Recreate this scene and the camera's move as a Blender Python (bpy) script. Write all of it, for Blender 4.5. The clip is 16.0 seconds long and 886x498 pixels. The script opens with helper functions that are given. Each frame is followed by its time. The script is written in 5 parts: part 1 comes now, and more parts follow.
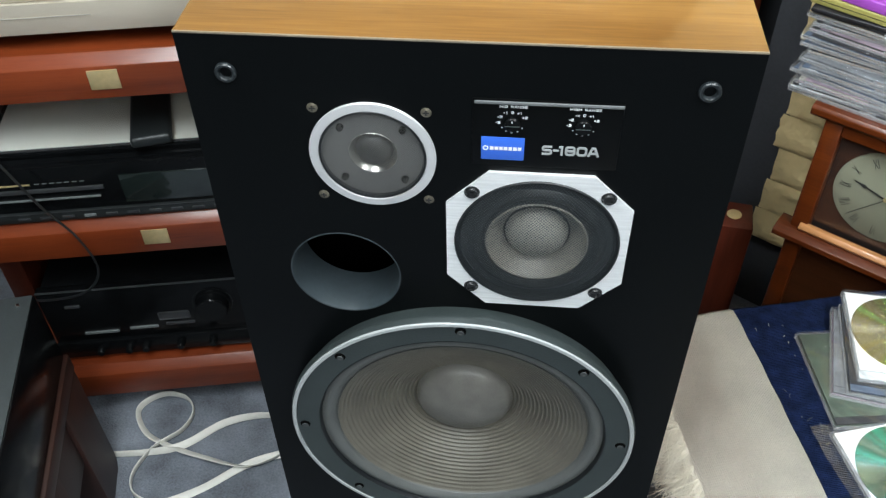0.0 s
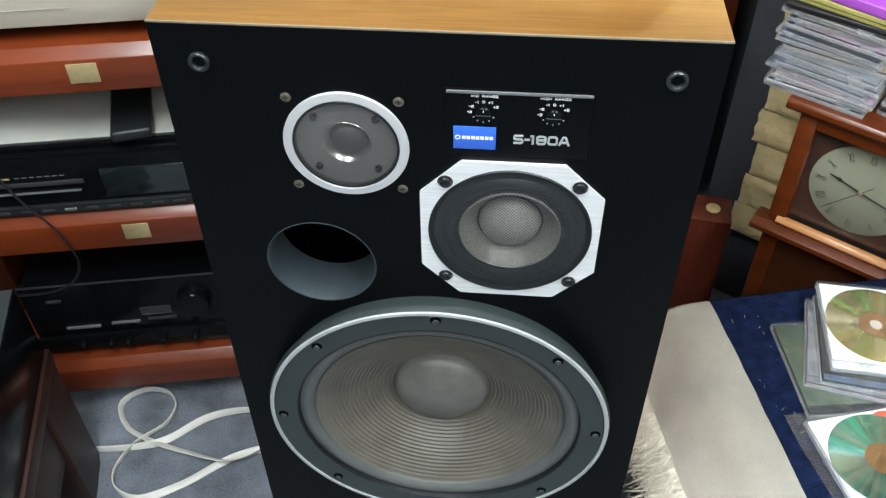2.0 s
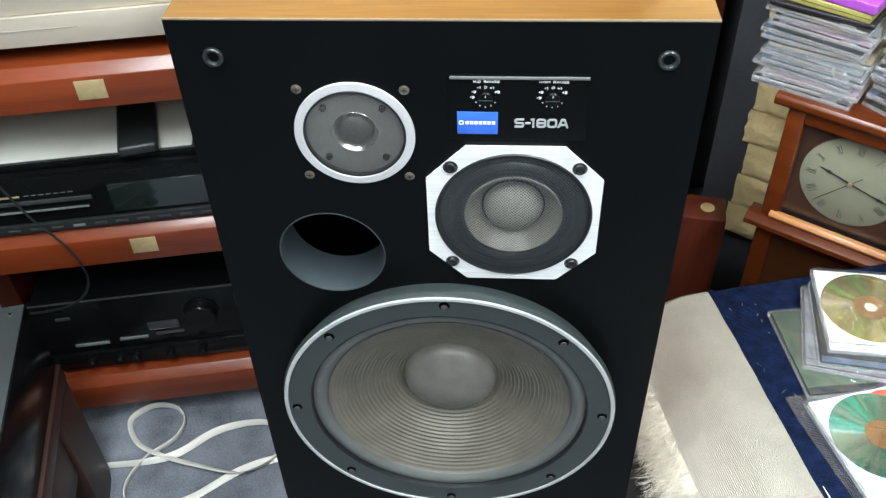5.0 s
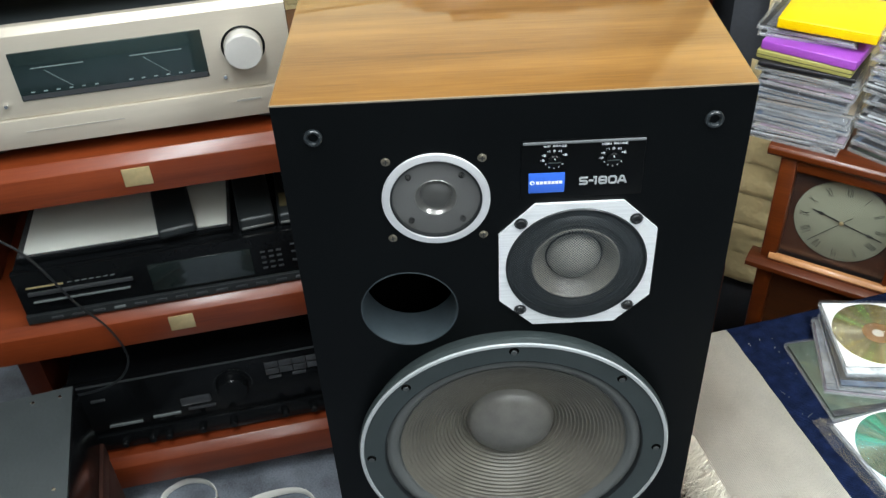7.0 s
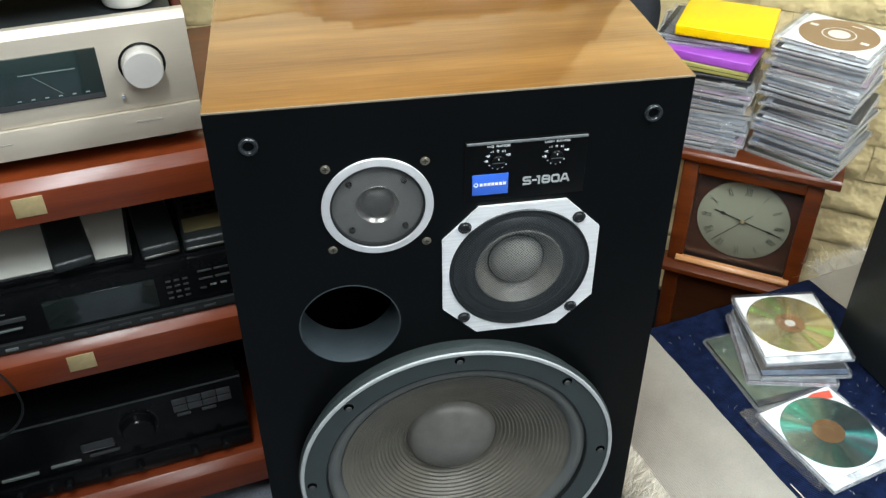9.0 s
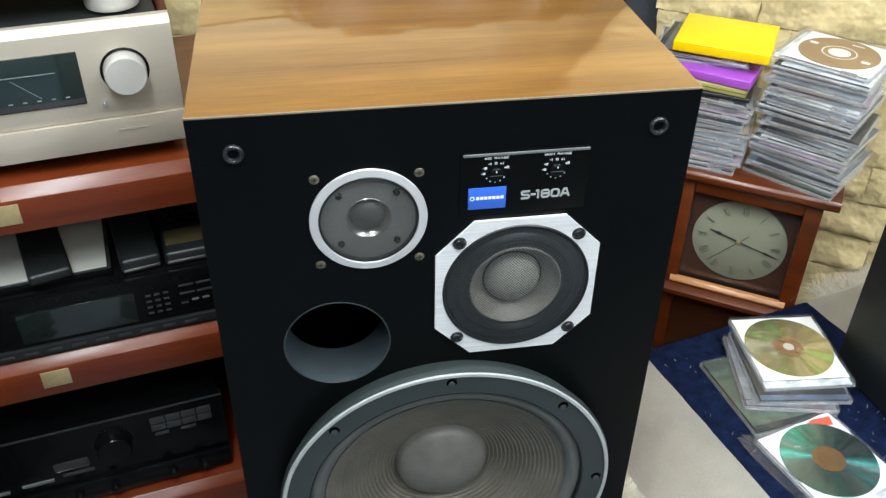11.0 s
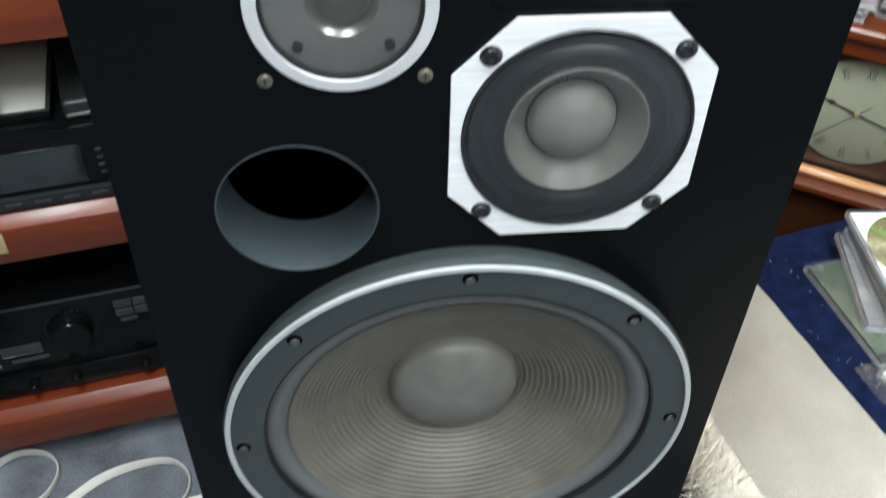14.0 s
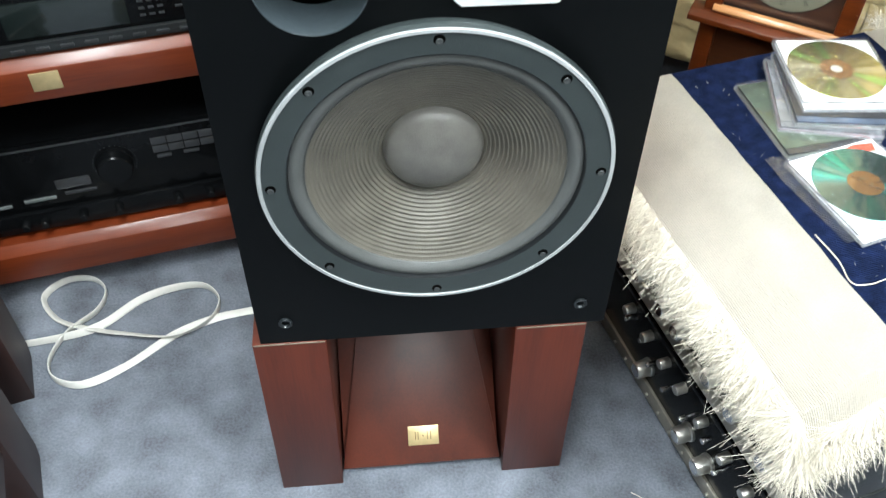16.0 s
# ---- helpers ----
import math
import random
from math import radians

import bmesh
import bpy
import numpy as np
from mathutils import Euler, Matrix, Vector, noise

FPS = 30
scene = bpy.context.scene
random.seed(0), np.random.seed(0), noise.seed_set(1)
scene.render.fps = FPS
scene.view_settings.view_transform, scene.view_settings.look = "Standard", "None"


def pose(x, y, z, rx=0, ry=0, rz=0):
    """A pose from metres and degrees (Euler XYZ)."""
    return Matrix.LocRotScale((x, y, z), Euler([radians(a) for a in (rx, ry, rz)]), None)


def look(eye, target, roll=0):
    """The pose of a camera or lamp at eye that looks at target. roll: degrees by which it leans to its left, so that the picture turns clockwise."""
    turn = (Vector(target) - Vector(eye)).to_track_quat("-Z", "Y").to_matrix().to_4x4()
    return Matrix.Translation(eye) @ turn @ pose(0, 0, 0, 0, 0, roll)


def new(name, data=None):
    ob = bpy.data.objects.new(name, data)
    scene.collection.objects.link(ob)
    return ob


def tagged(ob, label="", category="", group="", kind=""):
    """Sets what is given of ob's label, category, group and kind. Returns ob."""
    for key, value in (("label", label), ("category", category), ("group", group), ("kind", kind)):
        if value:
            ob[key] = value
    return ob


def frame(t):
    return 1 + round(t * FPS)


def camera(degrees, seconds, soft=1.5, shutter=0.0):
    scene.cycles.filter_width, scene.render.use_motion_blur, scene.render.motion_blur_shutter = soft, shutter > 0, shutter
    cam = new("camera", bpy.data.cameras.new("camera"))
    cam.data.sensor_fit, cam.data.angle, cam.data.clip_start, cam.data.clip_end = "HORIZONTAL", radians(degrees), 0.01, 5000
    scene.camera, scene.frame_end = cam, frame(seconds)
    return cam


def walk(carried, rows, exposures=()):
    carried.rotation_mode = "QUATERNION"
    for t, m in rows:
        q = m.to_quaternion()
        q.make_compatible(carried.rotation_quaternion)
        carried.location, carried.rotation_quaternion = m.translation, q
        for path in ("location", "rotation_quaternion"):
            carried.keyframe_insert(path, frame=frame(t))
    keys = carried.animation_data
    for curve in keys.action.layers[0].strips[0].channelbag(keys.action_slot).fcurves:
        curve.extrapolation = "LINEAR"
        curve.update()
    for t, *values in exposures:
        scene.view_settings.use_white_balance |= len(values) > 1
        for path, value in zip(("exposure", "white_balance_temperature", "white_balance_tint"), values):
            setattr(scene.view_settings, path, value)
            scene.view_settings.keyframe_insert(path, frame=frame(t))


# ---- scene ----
cam = camera(52.7, 16.0, soft=1.3, shutter=0.4)
PATH = [
    (0, (0.043, -0.548, 1.409), (-0.113, 0.876, 0.013), -1.2),
    (0.5, (0.023, -0.551, 1.407), (-0.105, 0.876, 0.012), -0.0),
    (1, (0.032, -0.548, 1.403), (-0.1, 0.881, 0.009), -0.0),
    (1.5, (0.045, -0.55, 1.399), (-0.085, 0.87, -0.003), -0.3),
    (2, (0.056, -0.558, 1.408), (-0.074, 0.867, 0.01), -0.6),
    (2.5, (0.053, -0.564, 1.408), (-0.084, 0.866, 0.016), -1.0),
    (3, (0.055, -0.565, 1.41), (-0.093, 0.869, 0.023), -1.4),
    (3.5, (0.051, -0.558, 1.393), (-0.096, 0.872, 0.003), -1.5),
    (4, (0.033, -0.557, 1.381), (-0.095, 0.886, 0.002), -1.5),
    (4.2, (0.035, -0.557, 1.376), (-0.088, 0.886, -0.004), -1.6),
    (6.3, (0.065, -0.707, 1.454), (-0.058, 0.838, 0.19), -3.0),
    (6.5, (0.029, -0.702, 1.446), (-0.083, 0.852, 0.191), -3.1),
    (7, (-0.054, -0.681, 1.448), (-0.085, 0.89, 0.211), -3.3),
    (7.5, (-0.096, -0.669, 1.441), (-0.005, 0.924, 0.235), -2.4),
    (8, (-0.111, -0.661, 1.441), (0.101, 0.926, 0.243), -0.7),
    (8.5, (-0.116, -0.667, 1.435), (0.131, 0.919, 0.243), -0.6),
    (8.7, (-0.115, -0.668, 1.428), (0.13, 0.918, 0.234), -0.6),
    (10.8, (-0.125, -0.641, 1.396), (0.154, 0.95, 0.217), 1.1),
    (11, (-0.118, -0.636, 1.394), (0.163, 0.968, 0.233), 1.0),
    (11.5, (-0.085, -0.566, 1.351), (0.194, 1.036, 0.187), 1.5),
    (12, (-0.036, -0.455, 1.306), (0.226, 1.136, 0.123), 3.0),
    (12.5, (-0.016, -0.396, 1.272), (0.22, 1.168, 0.047), 3.7),
    (13, (-0.033, -0.375, 1.252), (0.148, 1.174, 0.0), 2.9),
    (13.5, (-0.048, -0.392, 1.235), (0.13, 1.143, -0.033), 2.7),
    (14, (-0.067, -0.424, 1.19), (0.112, 1.038, -0.164), 1.7),
    (14.5, (-0.085, -0.451, 1.167), (0.086, 0.929, -0.271), 0.7),
    (15, (-0.079, -0.493, 1.165), (0.087, 0.803, -0.349), 0.9),
    (15.3, (-0.07, -0.528, 1.172), (0.089, 0.736, -0.37), 1.2),
    (15.5, (-0.067, -0.573, 1.18), (0.093, 0.705, -0.35), 1.0),
    (16, (-0.063, -0.663, 1.228), (0.083, 0.685, -0.242), 1.0),
]
EXPOSURES = [(0, 0.1), (1.5, 0.18), (2.5, 0.36), (3.5, 0.55), (4.2, 0.55), (6.3, 0.52), (6.5, 0.46), (7, 0.16), (8.5, 0.08), (11, 0.12), (12.5, 0.16), (13.5, 0.35), (14, 0.42), (14.5, 0.3), (15, 0.3), (15.5, 0.86), (16, 0.89)]
walk(cam, [(t, look(eye, target, roll)) for t, eye, target, roll in PATH], EXPOSURES)

# ---- light and exposure ----
world = bpy.data.worlds.new("world")
scene.world = world
world.use_nodes = True
world.node_tree.nodes["Background"].inputs[0].default_value = (0.9, 0.95, 1.0, 1)
world.node_tree.nodes["Background"].inputs[1].default_value = 0.01

CEILING_Z = 2.55
LAMPS = [(-0.35, -0.5, 25), (0.85, -0.8, 31), (0.3, -1.9, 8)]
LAMP_Z = CEILING_Z - 0.30
for lx, ly, watts in LAMPS:
    # Second lamp points up: added fill, brightens the ceiling mirrored in shelf chamfers.
    for share, dz, turn in ((1.0, -0.015, 0), (0.3, 0.075, 180)):
        lamp = bpy.data.lights.new("ceiling_lamp_and_fill", "AREA")
        lamp.shape, lamp.size, lamp.size_y, lamp.energy, lamp.color = "RECTANGLE", 0.28, 1.15, watts * share, (0.9, 0.98, 1.02)
        lob = new("ceiling_lamp_and_fill", lamp)
        lob.matrix_world = pose(lx, ly, LAMP_Z + dz, turn)


# ---- materials ----
def mat(name, color, rough=0.5, metal=0.0, var=0.15, scale=30.0, bump=0.0, bscale=200.0, coat=0.0, spec=0.5, stretch=(1, 1, 1), rvar=0.0, bdist=0.002):
    """A surface with stains at a large scale, grain at a small one, and fine relief."""
    m = bpy.data.materials.new(name)
    m.use_nodes = True
    nt = m.node_tree
    b = nt.nodes["Principled BSDF"]
    tc = nt.nodes.new("ShaderNodeTexCoord")
    mp = nt.nodes.new("ShaderNodeMapping")
    mp.inputs["Scale"].default_value = stretch
    nt.links.new(tc.outputs["Object"], mp.inputs["Vector"])
    n1, n2 = nt.nodes.new("ShaderNodeTexNoise"), nt.nodes.new("ShaderNodeTexNoise")
    n1.inputs["Scale"].default_value, n1.inputs["Detail"].default_value = scale, 4
    n2.inputs["Scale"].default_value, n2.inputs["Detail"].default_value = bscale, 3
    nt.links.new(mp.outputs[0], n1.inputs["Vector"])
    nt.links.new(mp.outputs[0], n2.inputs["Vector"])
    mixn = nt.nodes.new("ShaderNodeMath")
    mixn.operation = "MULTIPLY_ADD"
    nt.links.new(n2.outputs[0], mixn.inputs[0])
    mixn.inputs[1].default_value = 0.45
    nt.links.new(n1.outputs[0], mixn.inputs[2])
    ramp = nt.nodes.new("ShaderNodeMapRange")
    ramp.inputs["From Min"].default_value, ramp.inputs["From Max"].default_value = 0.4, 1.05
    nt.links.new(mixn.outputs[0], ramp.inputs["Value"])
    mix = nt.nodes.new("ShaderNodeMix")
    mix.data_type = "RGBA"
    mix.inputs["A"].default_value = (*[c * (1 - var) for c in color], 1)
    mix.inputs["B"].default_value = (*[min(1, c * (1 + var)) for c in color], 1)
    nt.links.new(ramp.outputs[0], mix.inputs["Factor"])
    nt.links.new(mix.outputs["Result"], b.inputs["Base Color"])
    b.inputs["Roughness"].default_value, b.inputs["Metallic"].default_value = rough, metal
    b.inputs["Specular IOR Level"].default_value, b.inputs["Coat Weight"].default_value = spec, coat
    b.inputs["Coat Roughness"].default_value = 0.12
    if rvar:
        rr = nt.nodes.new("ShaderNodeMapRange")
        rr.inputs["From Min"].default_value, rr.inputs["From Max"].default_value = 0.3, 0.7
        rr.inputs["To Min"].default_value, rr.inputs["To Max"].default_value = max(0.02, rough - rvar), min(1, rough + rvar)
        nt.links.new(n1.outputs[0], rr.inputs["Value"])
        nt.links.new(rr.outputs[0], b.inputs["Roughness"])
    if bump:
        bp = nt.nodes.new("ShaderNodeBump")
        bp.inputs["Strength"].default_value, bp.inputs["Distance"].default_value = bump, bdist
        nt.links.new(n2.outputs[0], bp.inputs["Height"])
        nt.links.new(bp.outputs[0], b.inputs["Normal"])
    return m


def wood(name, dark, light, axis="X", rough=0.35, coat=0.0, fig=1.0, coat_rough=0.1, spec=0.5, coat_ior=1.5):
    """Veneer with long fibres and broad figure along one axis."""
    m = bpy.data.materials.new(name)
    m.use_nodes = True
    nt = m.node_tree
    b = nt.nodes["Principled BSDF"]
    tc, mp = nt.nodes.new("ShaderNodeTexCoord"), nt.nodes.new("ShaderNodeMapping")
    mp.inputs["Scale"].default_value = {"X": (0.06, 1, 1), "Y": (1, 0.06, 1), "Z": (1, 1, 0.06)}[axis]
    nt.links.new(tc.outputs["Object"], mp.inputs["Vector"])
    n1, n2, n3 = (nt.nodes.new("ShaderNodeTexNoise") for _ in range(3))
    n1.inputs["Scale"].default_value, n1.inputs["Detail"].default_value, n1.inputs["Distortion"].default_value = 26 * fig, 5, 0.6
    n2.inputs["Scale"].default_value, n2.inputs["Detail"].default_value = 330, 3
    n3.inputs["Scale"].default_value, n3.inputs["Detail"].default_value = 5, 2
    for n in (n1, n2):
        nt.links.new(mp.outputs[0], n.inputs["Vector"])
    nt.links.new(tc.outputs["Object"], n3.inputs["Vector"])
    a = nt.nodes.new("ShaderNodeMath")
    a.operation = "MULTIPLY_ADD"
    nt.links.new(n2.outputs[0], a.inputs[0])
    a.inputs[1].default_value = 0.4
    nt.links.new(n1.outputs[0], a.inputs[2])
    a2 = nt.nodes.new("ShaderNodeMath")
    a2.operation = "MULTIPLY_ADD"
    nt.links.new(n3.outputs[0], a2.inputs[0])
    a2.inputs[1].default_value = 0.25
    nt.links.new(a.outputs[0], a2.inputs[2])
    ramp = nt.nodes.new("ShaderNodeValToRGB")
    ramp.color_ramp.elements[0].position, ramp.color_ramp.elements[0].color = 0.55, (*dark, 1)
    ramp.color_ramp.elements[1].position, ramp.color_ramp.elements[1].color = 1.0, (*light, 1)
    nt.links.new(a2.outputs[0], ramp.inputs[0])
    nt.links.new(ramp.outputs[0], b.inputs["Base Color"])
    b.inputs["Roughness"].default_value, b.inputs["Coat Weight"].default_value, b.inputs["Coat Roughness"].default_value = rough, coat, coat_rough
    b.inputs["Specular IOR Level"].default_value, b.inputs["Coat IOR"].default_value = spec, coat_ior
    bp = nt.nodes.new("ShaderNodeBump")
    bp.inputs["Strength"].default_value, bp.inputs["Distance"].default_value = 0.12, 0.0006
    nt.links.new(n2.outputs[0], bp.inputs["Height"])
    nt.links.new(bp.outputs[0], b.inputs["Normal"])
    return m


def clear(name, tint=(0.9, 0.92, 0.93), gloss=0.05, haze=0.1, shine=0.07):
    """Thin clear polystyrene or glass: light passes, the surface shines, scuffs catch a little light."""
    m = bpy.data.materials.new(name)
    m.use_nodes = True
    nt = m.node_tree
    b = nt.nodes["Principled BSDF"]
    b.inputs["Base Color"].default_value, b.inputs["Roughness"].default_value = (*tint, 1), 0.3
    tr, gl = nt.nodes.new("ShaderNodeBsdfTransparent"), nt.nodes.new("ShaderNodeBsdfGlossy")
    m1, m2, fr, nz, rg = (nt.nodes.new(k) for k in ("ShaderNodeMixShader", "ShaderNodeMixShader", "ShaderNodeValue", "ShaderNodeTexNoise", "ShaderNodeMapRange"))
    tr.inputs[0].default_value = (*tint, 1)
    gl.inputs["Roughness"].default_value = gloss
    fr.outputs[0].default_value = shine
    nz.inputs["Scale"].default_value, nz.inputs["Detail"].default_value = 80, 4
    rg.inputs["From Min"].default_value, rg.inputs["From Max"].default_value = 0.35, 0.7
    rg.inputs["To Min"].default_value, rg.inputs["To Max"].default_value = haze * 0.4, haze * 1.6
    nt.links.new(fr.outputs[0], m1.inputs[0])
    nt.links.new(tr.outputs[0], m1.inputs[1])
    nt.links.new(gl.outputs[0], m1.inputs[2])
    nt.links.new(nz.outputs[0], rg.inputs["Value"])
    nt.links.new(rg.outputs[0], m2.inputs[0])
    nt.links.new(m1.outputs[0], m2.inputs[1])
    nt.links.new(b.outputs[0], m2.inputs[2])
    nt.links.new(m2.outputs[0], nt.nodes["Material Output"].inputs["Surface"])
    return m


BAFFLE = mat("baffle_black_paint", (0.0019, 0.0024, 0.0027), 0.36, bump=0.06, bscale=900, var=0.3, scale=5, rvar=0.06, spec=0.11)
PANEL = mat("control_panel_black", (0.0019, 0.0022, 0.0024), 0.3, var=0.1, spec=0.13)
WALNUT = wood("walnut_veneer", (0.13, 0.055, 0.0105), (0.262, 0.128, 0.031), "X", 0.34, 1.0, 1.0, 0.055, 0.3, 1.85)
WALNUT_SIDE = wood("walnut_veneer_side", (0.22, 0.085, 0.024), (0.45, 0.21, 0.07), "Z", 0.35, 0.2)
EDGE = mat("veneer_edge", (0.2, 0.165, 0.12), 0.5)
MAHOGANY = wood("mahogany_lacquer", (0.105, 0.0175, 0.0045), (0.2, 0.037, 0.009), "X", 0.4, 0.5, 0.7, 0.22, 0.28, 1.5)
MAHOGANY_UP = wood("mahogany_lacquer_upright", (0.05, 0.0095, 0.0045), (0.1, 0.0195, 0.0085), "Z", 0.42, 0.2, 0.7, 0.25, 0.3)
DARK_MAHOGANY = wood("dark_mahogany", (0.013, 0.0042, 0.0025), (0.03, 0.0085, 0.0045), "Z", 0.5, 0.05, 0.7, 0.3)
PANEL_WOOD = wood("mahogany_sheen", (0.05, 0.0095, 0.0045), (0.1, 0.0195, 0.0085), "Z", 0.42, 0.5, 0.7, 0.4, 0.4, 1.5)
CLOCK_WOOD = wood("clock_wood", (0.056, 0.0098, 0.0016), (0.128, 0.026, 0.0034), "X", 0.36, 0.2)
CLOCK_DARK = wood("clock_back_wood", (0.035, 0.010, 0.003), (0.075, 0.022, 0.006), "X", 0.4, 0.2)
PINE = wood("light_wood_bead", (0.4, 0.17, 0.06), (0.55, 0.26, 0.1), "X", 0.35, 0.3)
ALU = mat("brushed_aluminium", (0.85, 0.86, 0.87), 0.38, 0.4, var=0.13, scale=420, bump=0.25, bscale=1500, stretch=(0.03, 1, 1), rvar=0.06)
ALU_RING = mat("turned_aluminium", (0.72, 0.72, 0.73), 0.42, 0.55, var=0.06, bump=0.05)
CAST = mat("cast_frame_grey", (0.036, 0.046, 0.046), 0.45, 0.25, var=0.12, bump=0.15, bscale=600)
SILVER_EDGE = mat("machined_edge", (0.37, 0.39, 0.395), 0.55, 0.15, var=0.08)
CONE = mat("paper_cone", (0.1, 0.092, 0.074), 0.46, var=0.3, scale=25, bump=0.3, bscale=700, spec=0.45)
MID_CONE = mat("mid_paper_cone", (0.235, 0.22, 0.19), 0.3, var=0.12, scale=40, bump=0.15, bscale=800)
MID_DOME = mat("mid_dome", (0.3, 0.29, 0.26), 0.38, var=0.1, scale=40, bump=0.15, bscale=800)
CAP = mat("dust_cap_felt", (0.118, 0.113, 0.101), 0.42, var=0.32, scale=40, bump=0.25, bscale=800, spec=0.5)
SURROUND = mat("coated_cloth_surround", (0.082, 0.087, 0.084), 0.45, var=0.15, bump=0.3, bscale=900)
RUBBER = mat("black_rubber", (0.009, 0.0105, 0.012), 0.36, var=0.15)
SOCKET = mat("socket_plastic", (0.014, 0.0175, 0.0195), 0.34, var=0.15)
TRIM_GREY = mat("grey_anodised_trim", (0.17, 0.18, 0.185), 0.45, 0.3, var=0.08)
BOLT_GREY = mat("dull_steel_bolt", (0.055, 0.06, 0.06), 0.45, 0.3, var=0.2, scale=300)
METER_PRINT = mat("meter_print", (0.2, 0.24, 0.235), 0.5)
PORT = mat("port_tube_plastic", (0.027, 0.036, 0.041), 0.34, var=0.3, scale=18, bump=0.08)
# Near-black that serves as shade in hollows and as black fittings.
BLACKHOLE = mat("hole_shade_and_fitting_black", (0.0015, 0.0015, 0.0015), 0.9, var=0.1, spec=0.03)
WIRE = mat("grille_wire", (0.085, 0.087, 0.085), 0.42, 0.3, var=0.1)
WIRE_DARK = mat("black_grille_wire", (0.042, 0.05, 0.055), 0.38, 0.3, var=0.1)
TW_FACE = mat("tweeter_faceplate", (0.15, 0.15, 0.147), 0.55, 0.15, var=0.08)
DOME = mat("dome_fabric", (0.04, 0.039, 0.037), 0.5, var=0.1, bump=0.2, bscale=900)
CHROME = mat("polished_metal", (0.8, 0.8, 0.8), 0.12, 1.0, var=0.05)
SCREW = mat("yellowed_zinc_screw", (0.23, 0.205, 0.155), 0.35, 0.8, var=0.25, scale=400)
BLACK_SCREW = mat("black_screw", (0.028, 0.029, 0.03), 0.26, 0.5)
WHITE_INK = mat("white_print", (0.75, 0.77, 0.78), 0.5, var=0.05)
BLUE = mat("blue_badge", (0.035, 0.13, 0.6), 0.35, var=0.05)
GOLD = mat("brass_plate", (0.66, 0.52, 0.27), 0.36, 0.6, var=0.12, scale=80)
GOLD_LINE = mat("engraved_line", (0.2, 0.125, 0.04), 0.5)
CHAMPAGNE = mat("champagne_aluminium", (0.57, 0.515, 0.425), 0.46, 0.4, var=0.06, bump=0.1, bscale=900, stretch=(0.05, 1, 1))
PALE_METAL = mat("pale_aluminium", (0.66, 0.64, 0.6), 0.35, 0.35, var=0.05)
GLASS_DISPLAY = mat("display_glass", (0.012, 0.024, 0.024), 0.06, var=0.3, scale=9, coat=1.0)
TUNER_GLASS = mat("tuner_display_glass", (0.012, 0.018, 0.017), 0.09, var=0.2, scale=9, coat=0.8)
BLACK_METAL = mat("black_enamel", (0.004, 0.0045, 0.005), 0.22, var=0.2, rvar=0.05, spec=0.16)
BLACK_SATIN = mat("black_satin_metal", (0.02, 0.024, 0.025), 0.42, 0.2, var=0.15, bump=0.1)
GREY_TOP = mat("grey_painted_metal", (0.038, 0.046, 0.048), 0.5, 0.1, var=0.12, bump=0.15)
DIM_PRINT = mat("dim_print", (0.13, 0.145, 0.145), 0.5)
GREY_KEY = mat("dark_grey_key", (0.035, 0.037, 0.04), 0.35)
CREAM = mat("cream_card", (0.8, 0.78, 0.68), 0.55, var=0.08, scale=12)
CARPET = mat("grey_blue_carpet", (0.15, 0.166, 0.193), 0.78, var=0.6, scale=13, bump=1.0, bscale=240, spec=0.2)
DARK_WALL = mat("dark_grey_wall", (0.045, 0.049, 0.057), 0.75, var=0.25, scale=6, bump=0.4, bscale=150)
ROOM = mat("unseen_room_wall", (0.24, 0.23, 0.215), 0.8, var=0.15, scale=4, bump=0.2)
CREAM_WALL = mat("cream_plaster", (0.9, 0.8, 0.57), 0.8, var=0.08, scale=5, bump=0.3)
CEIL = mat("ceiling_paint", (0.8, 0.8, 0.78), 0.85, var=0.04, scale=4, bump=0.1)
STONE = mat("cream_stone_panel", (0.7, 0.56, 0.295), 0.34, var=0.22, scale=14, bump=1.0, bscale=17, bdist=0.022)
JOINT = mat("stone_joint", (0.66, 0.53, 0.3), 0.8, var=0.3, scale=30, bump=0.5)
BEIGE = mat("ecru_cotton", (0.68, 0.635, 0.55), 0.9, var=0.16, scale=12, bump=0.5, bscale=500, spec=0.1)
DENIM = mat("navy_denim", (0.013, 0.024, 0.075), 0.9, var=0.6, scale=60, bump=0.8, bscale=500, spec=0.1)
FRINGE = mat("cotton_fringe", (0.68, 0.63, 0.53), 0.9, var=0.15, scale=60, spec=0.1)
CABLE = mat("white_vinyl_cable", (0.66, 0.65, 0.6), 0.4, var=0.08)
DIAL = mat("cream_clock_dial", (0.31, 0.32, 0.235), 0.5, var=0.06, scale=10)
NUMERAL = mat("dial_black", (0.02, 0.02, 0.02), 0.5)
YELLOW = mat("yellow_case", (0.95, 0.62, 0.0), 0.35, var=0.04)
OLIVE_DARK = mat("dull_olive_plate", (0.1, 0.085, 0.04), 0.4, var=0.1)
PURPLE = mat("purple_case", (0.36, 0.08, 0.5), 0.3, var=0.06)
OLIVE = mat("olive_case", (0.36, 0.33, 0.1), 0.35, var=0.06)
PLASTIC = clear("clear_case_plastic", (0.93, 0.945, 0.965), 0.09, 0.21, 0.24)
TAB = clear("frosted_hinge_glint", (0.9, 0.93, 0.96), 0.08, 0.16, 0.3)
LID = clear("clear_case_lid", (0.96, 0.97, 0.98), 0.06, 0.025, 0.06)
PANE = clear("clock_glass", (0.98, 0.98, 0.97), 0.03, 0.008, 0.05)
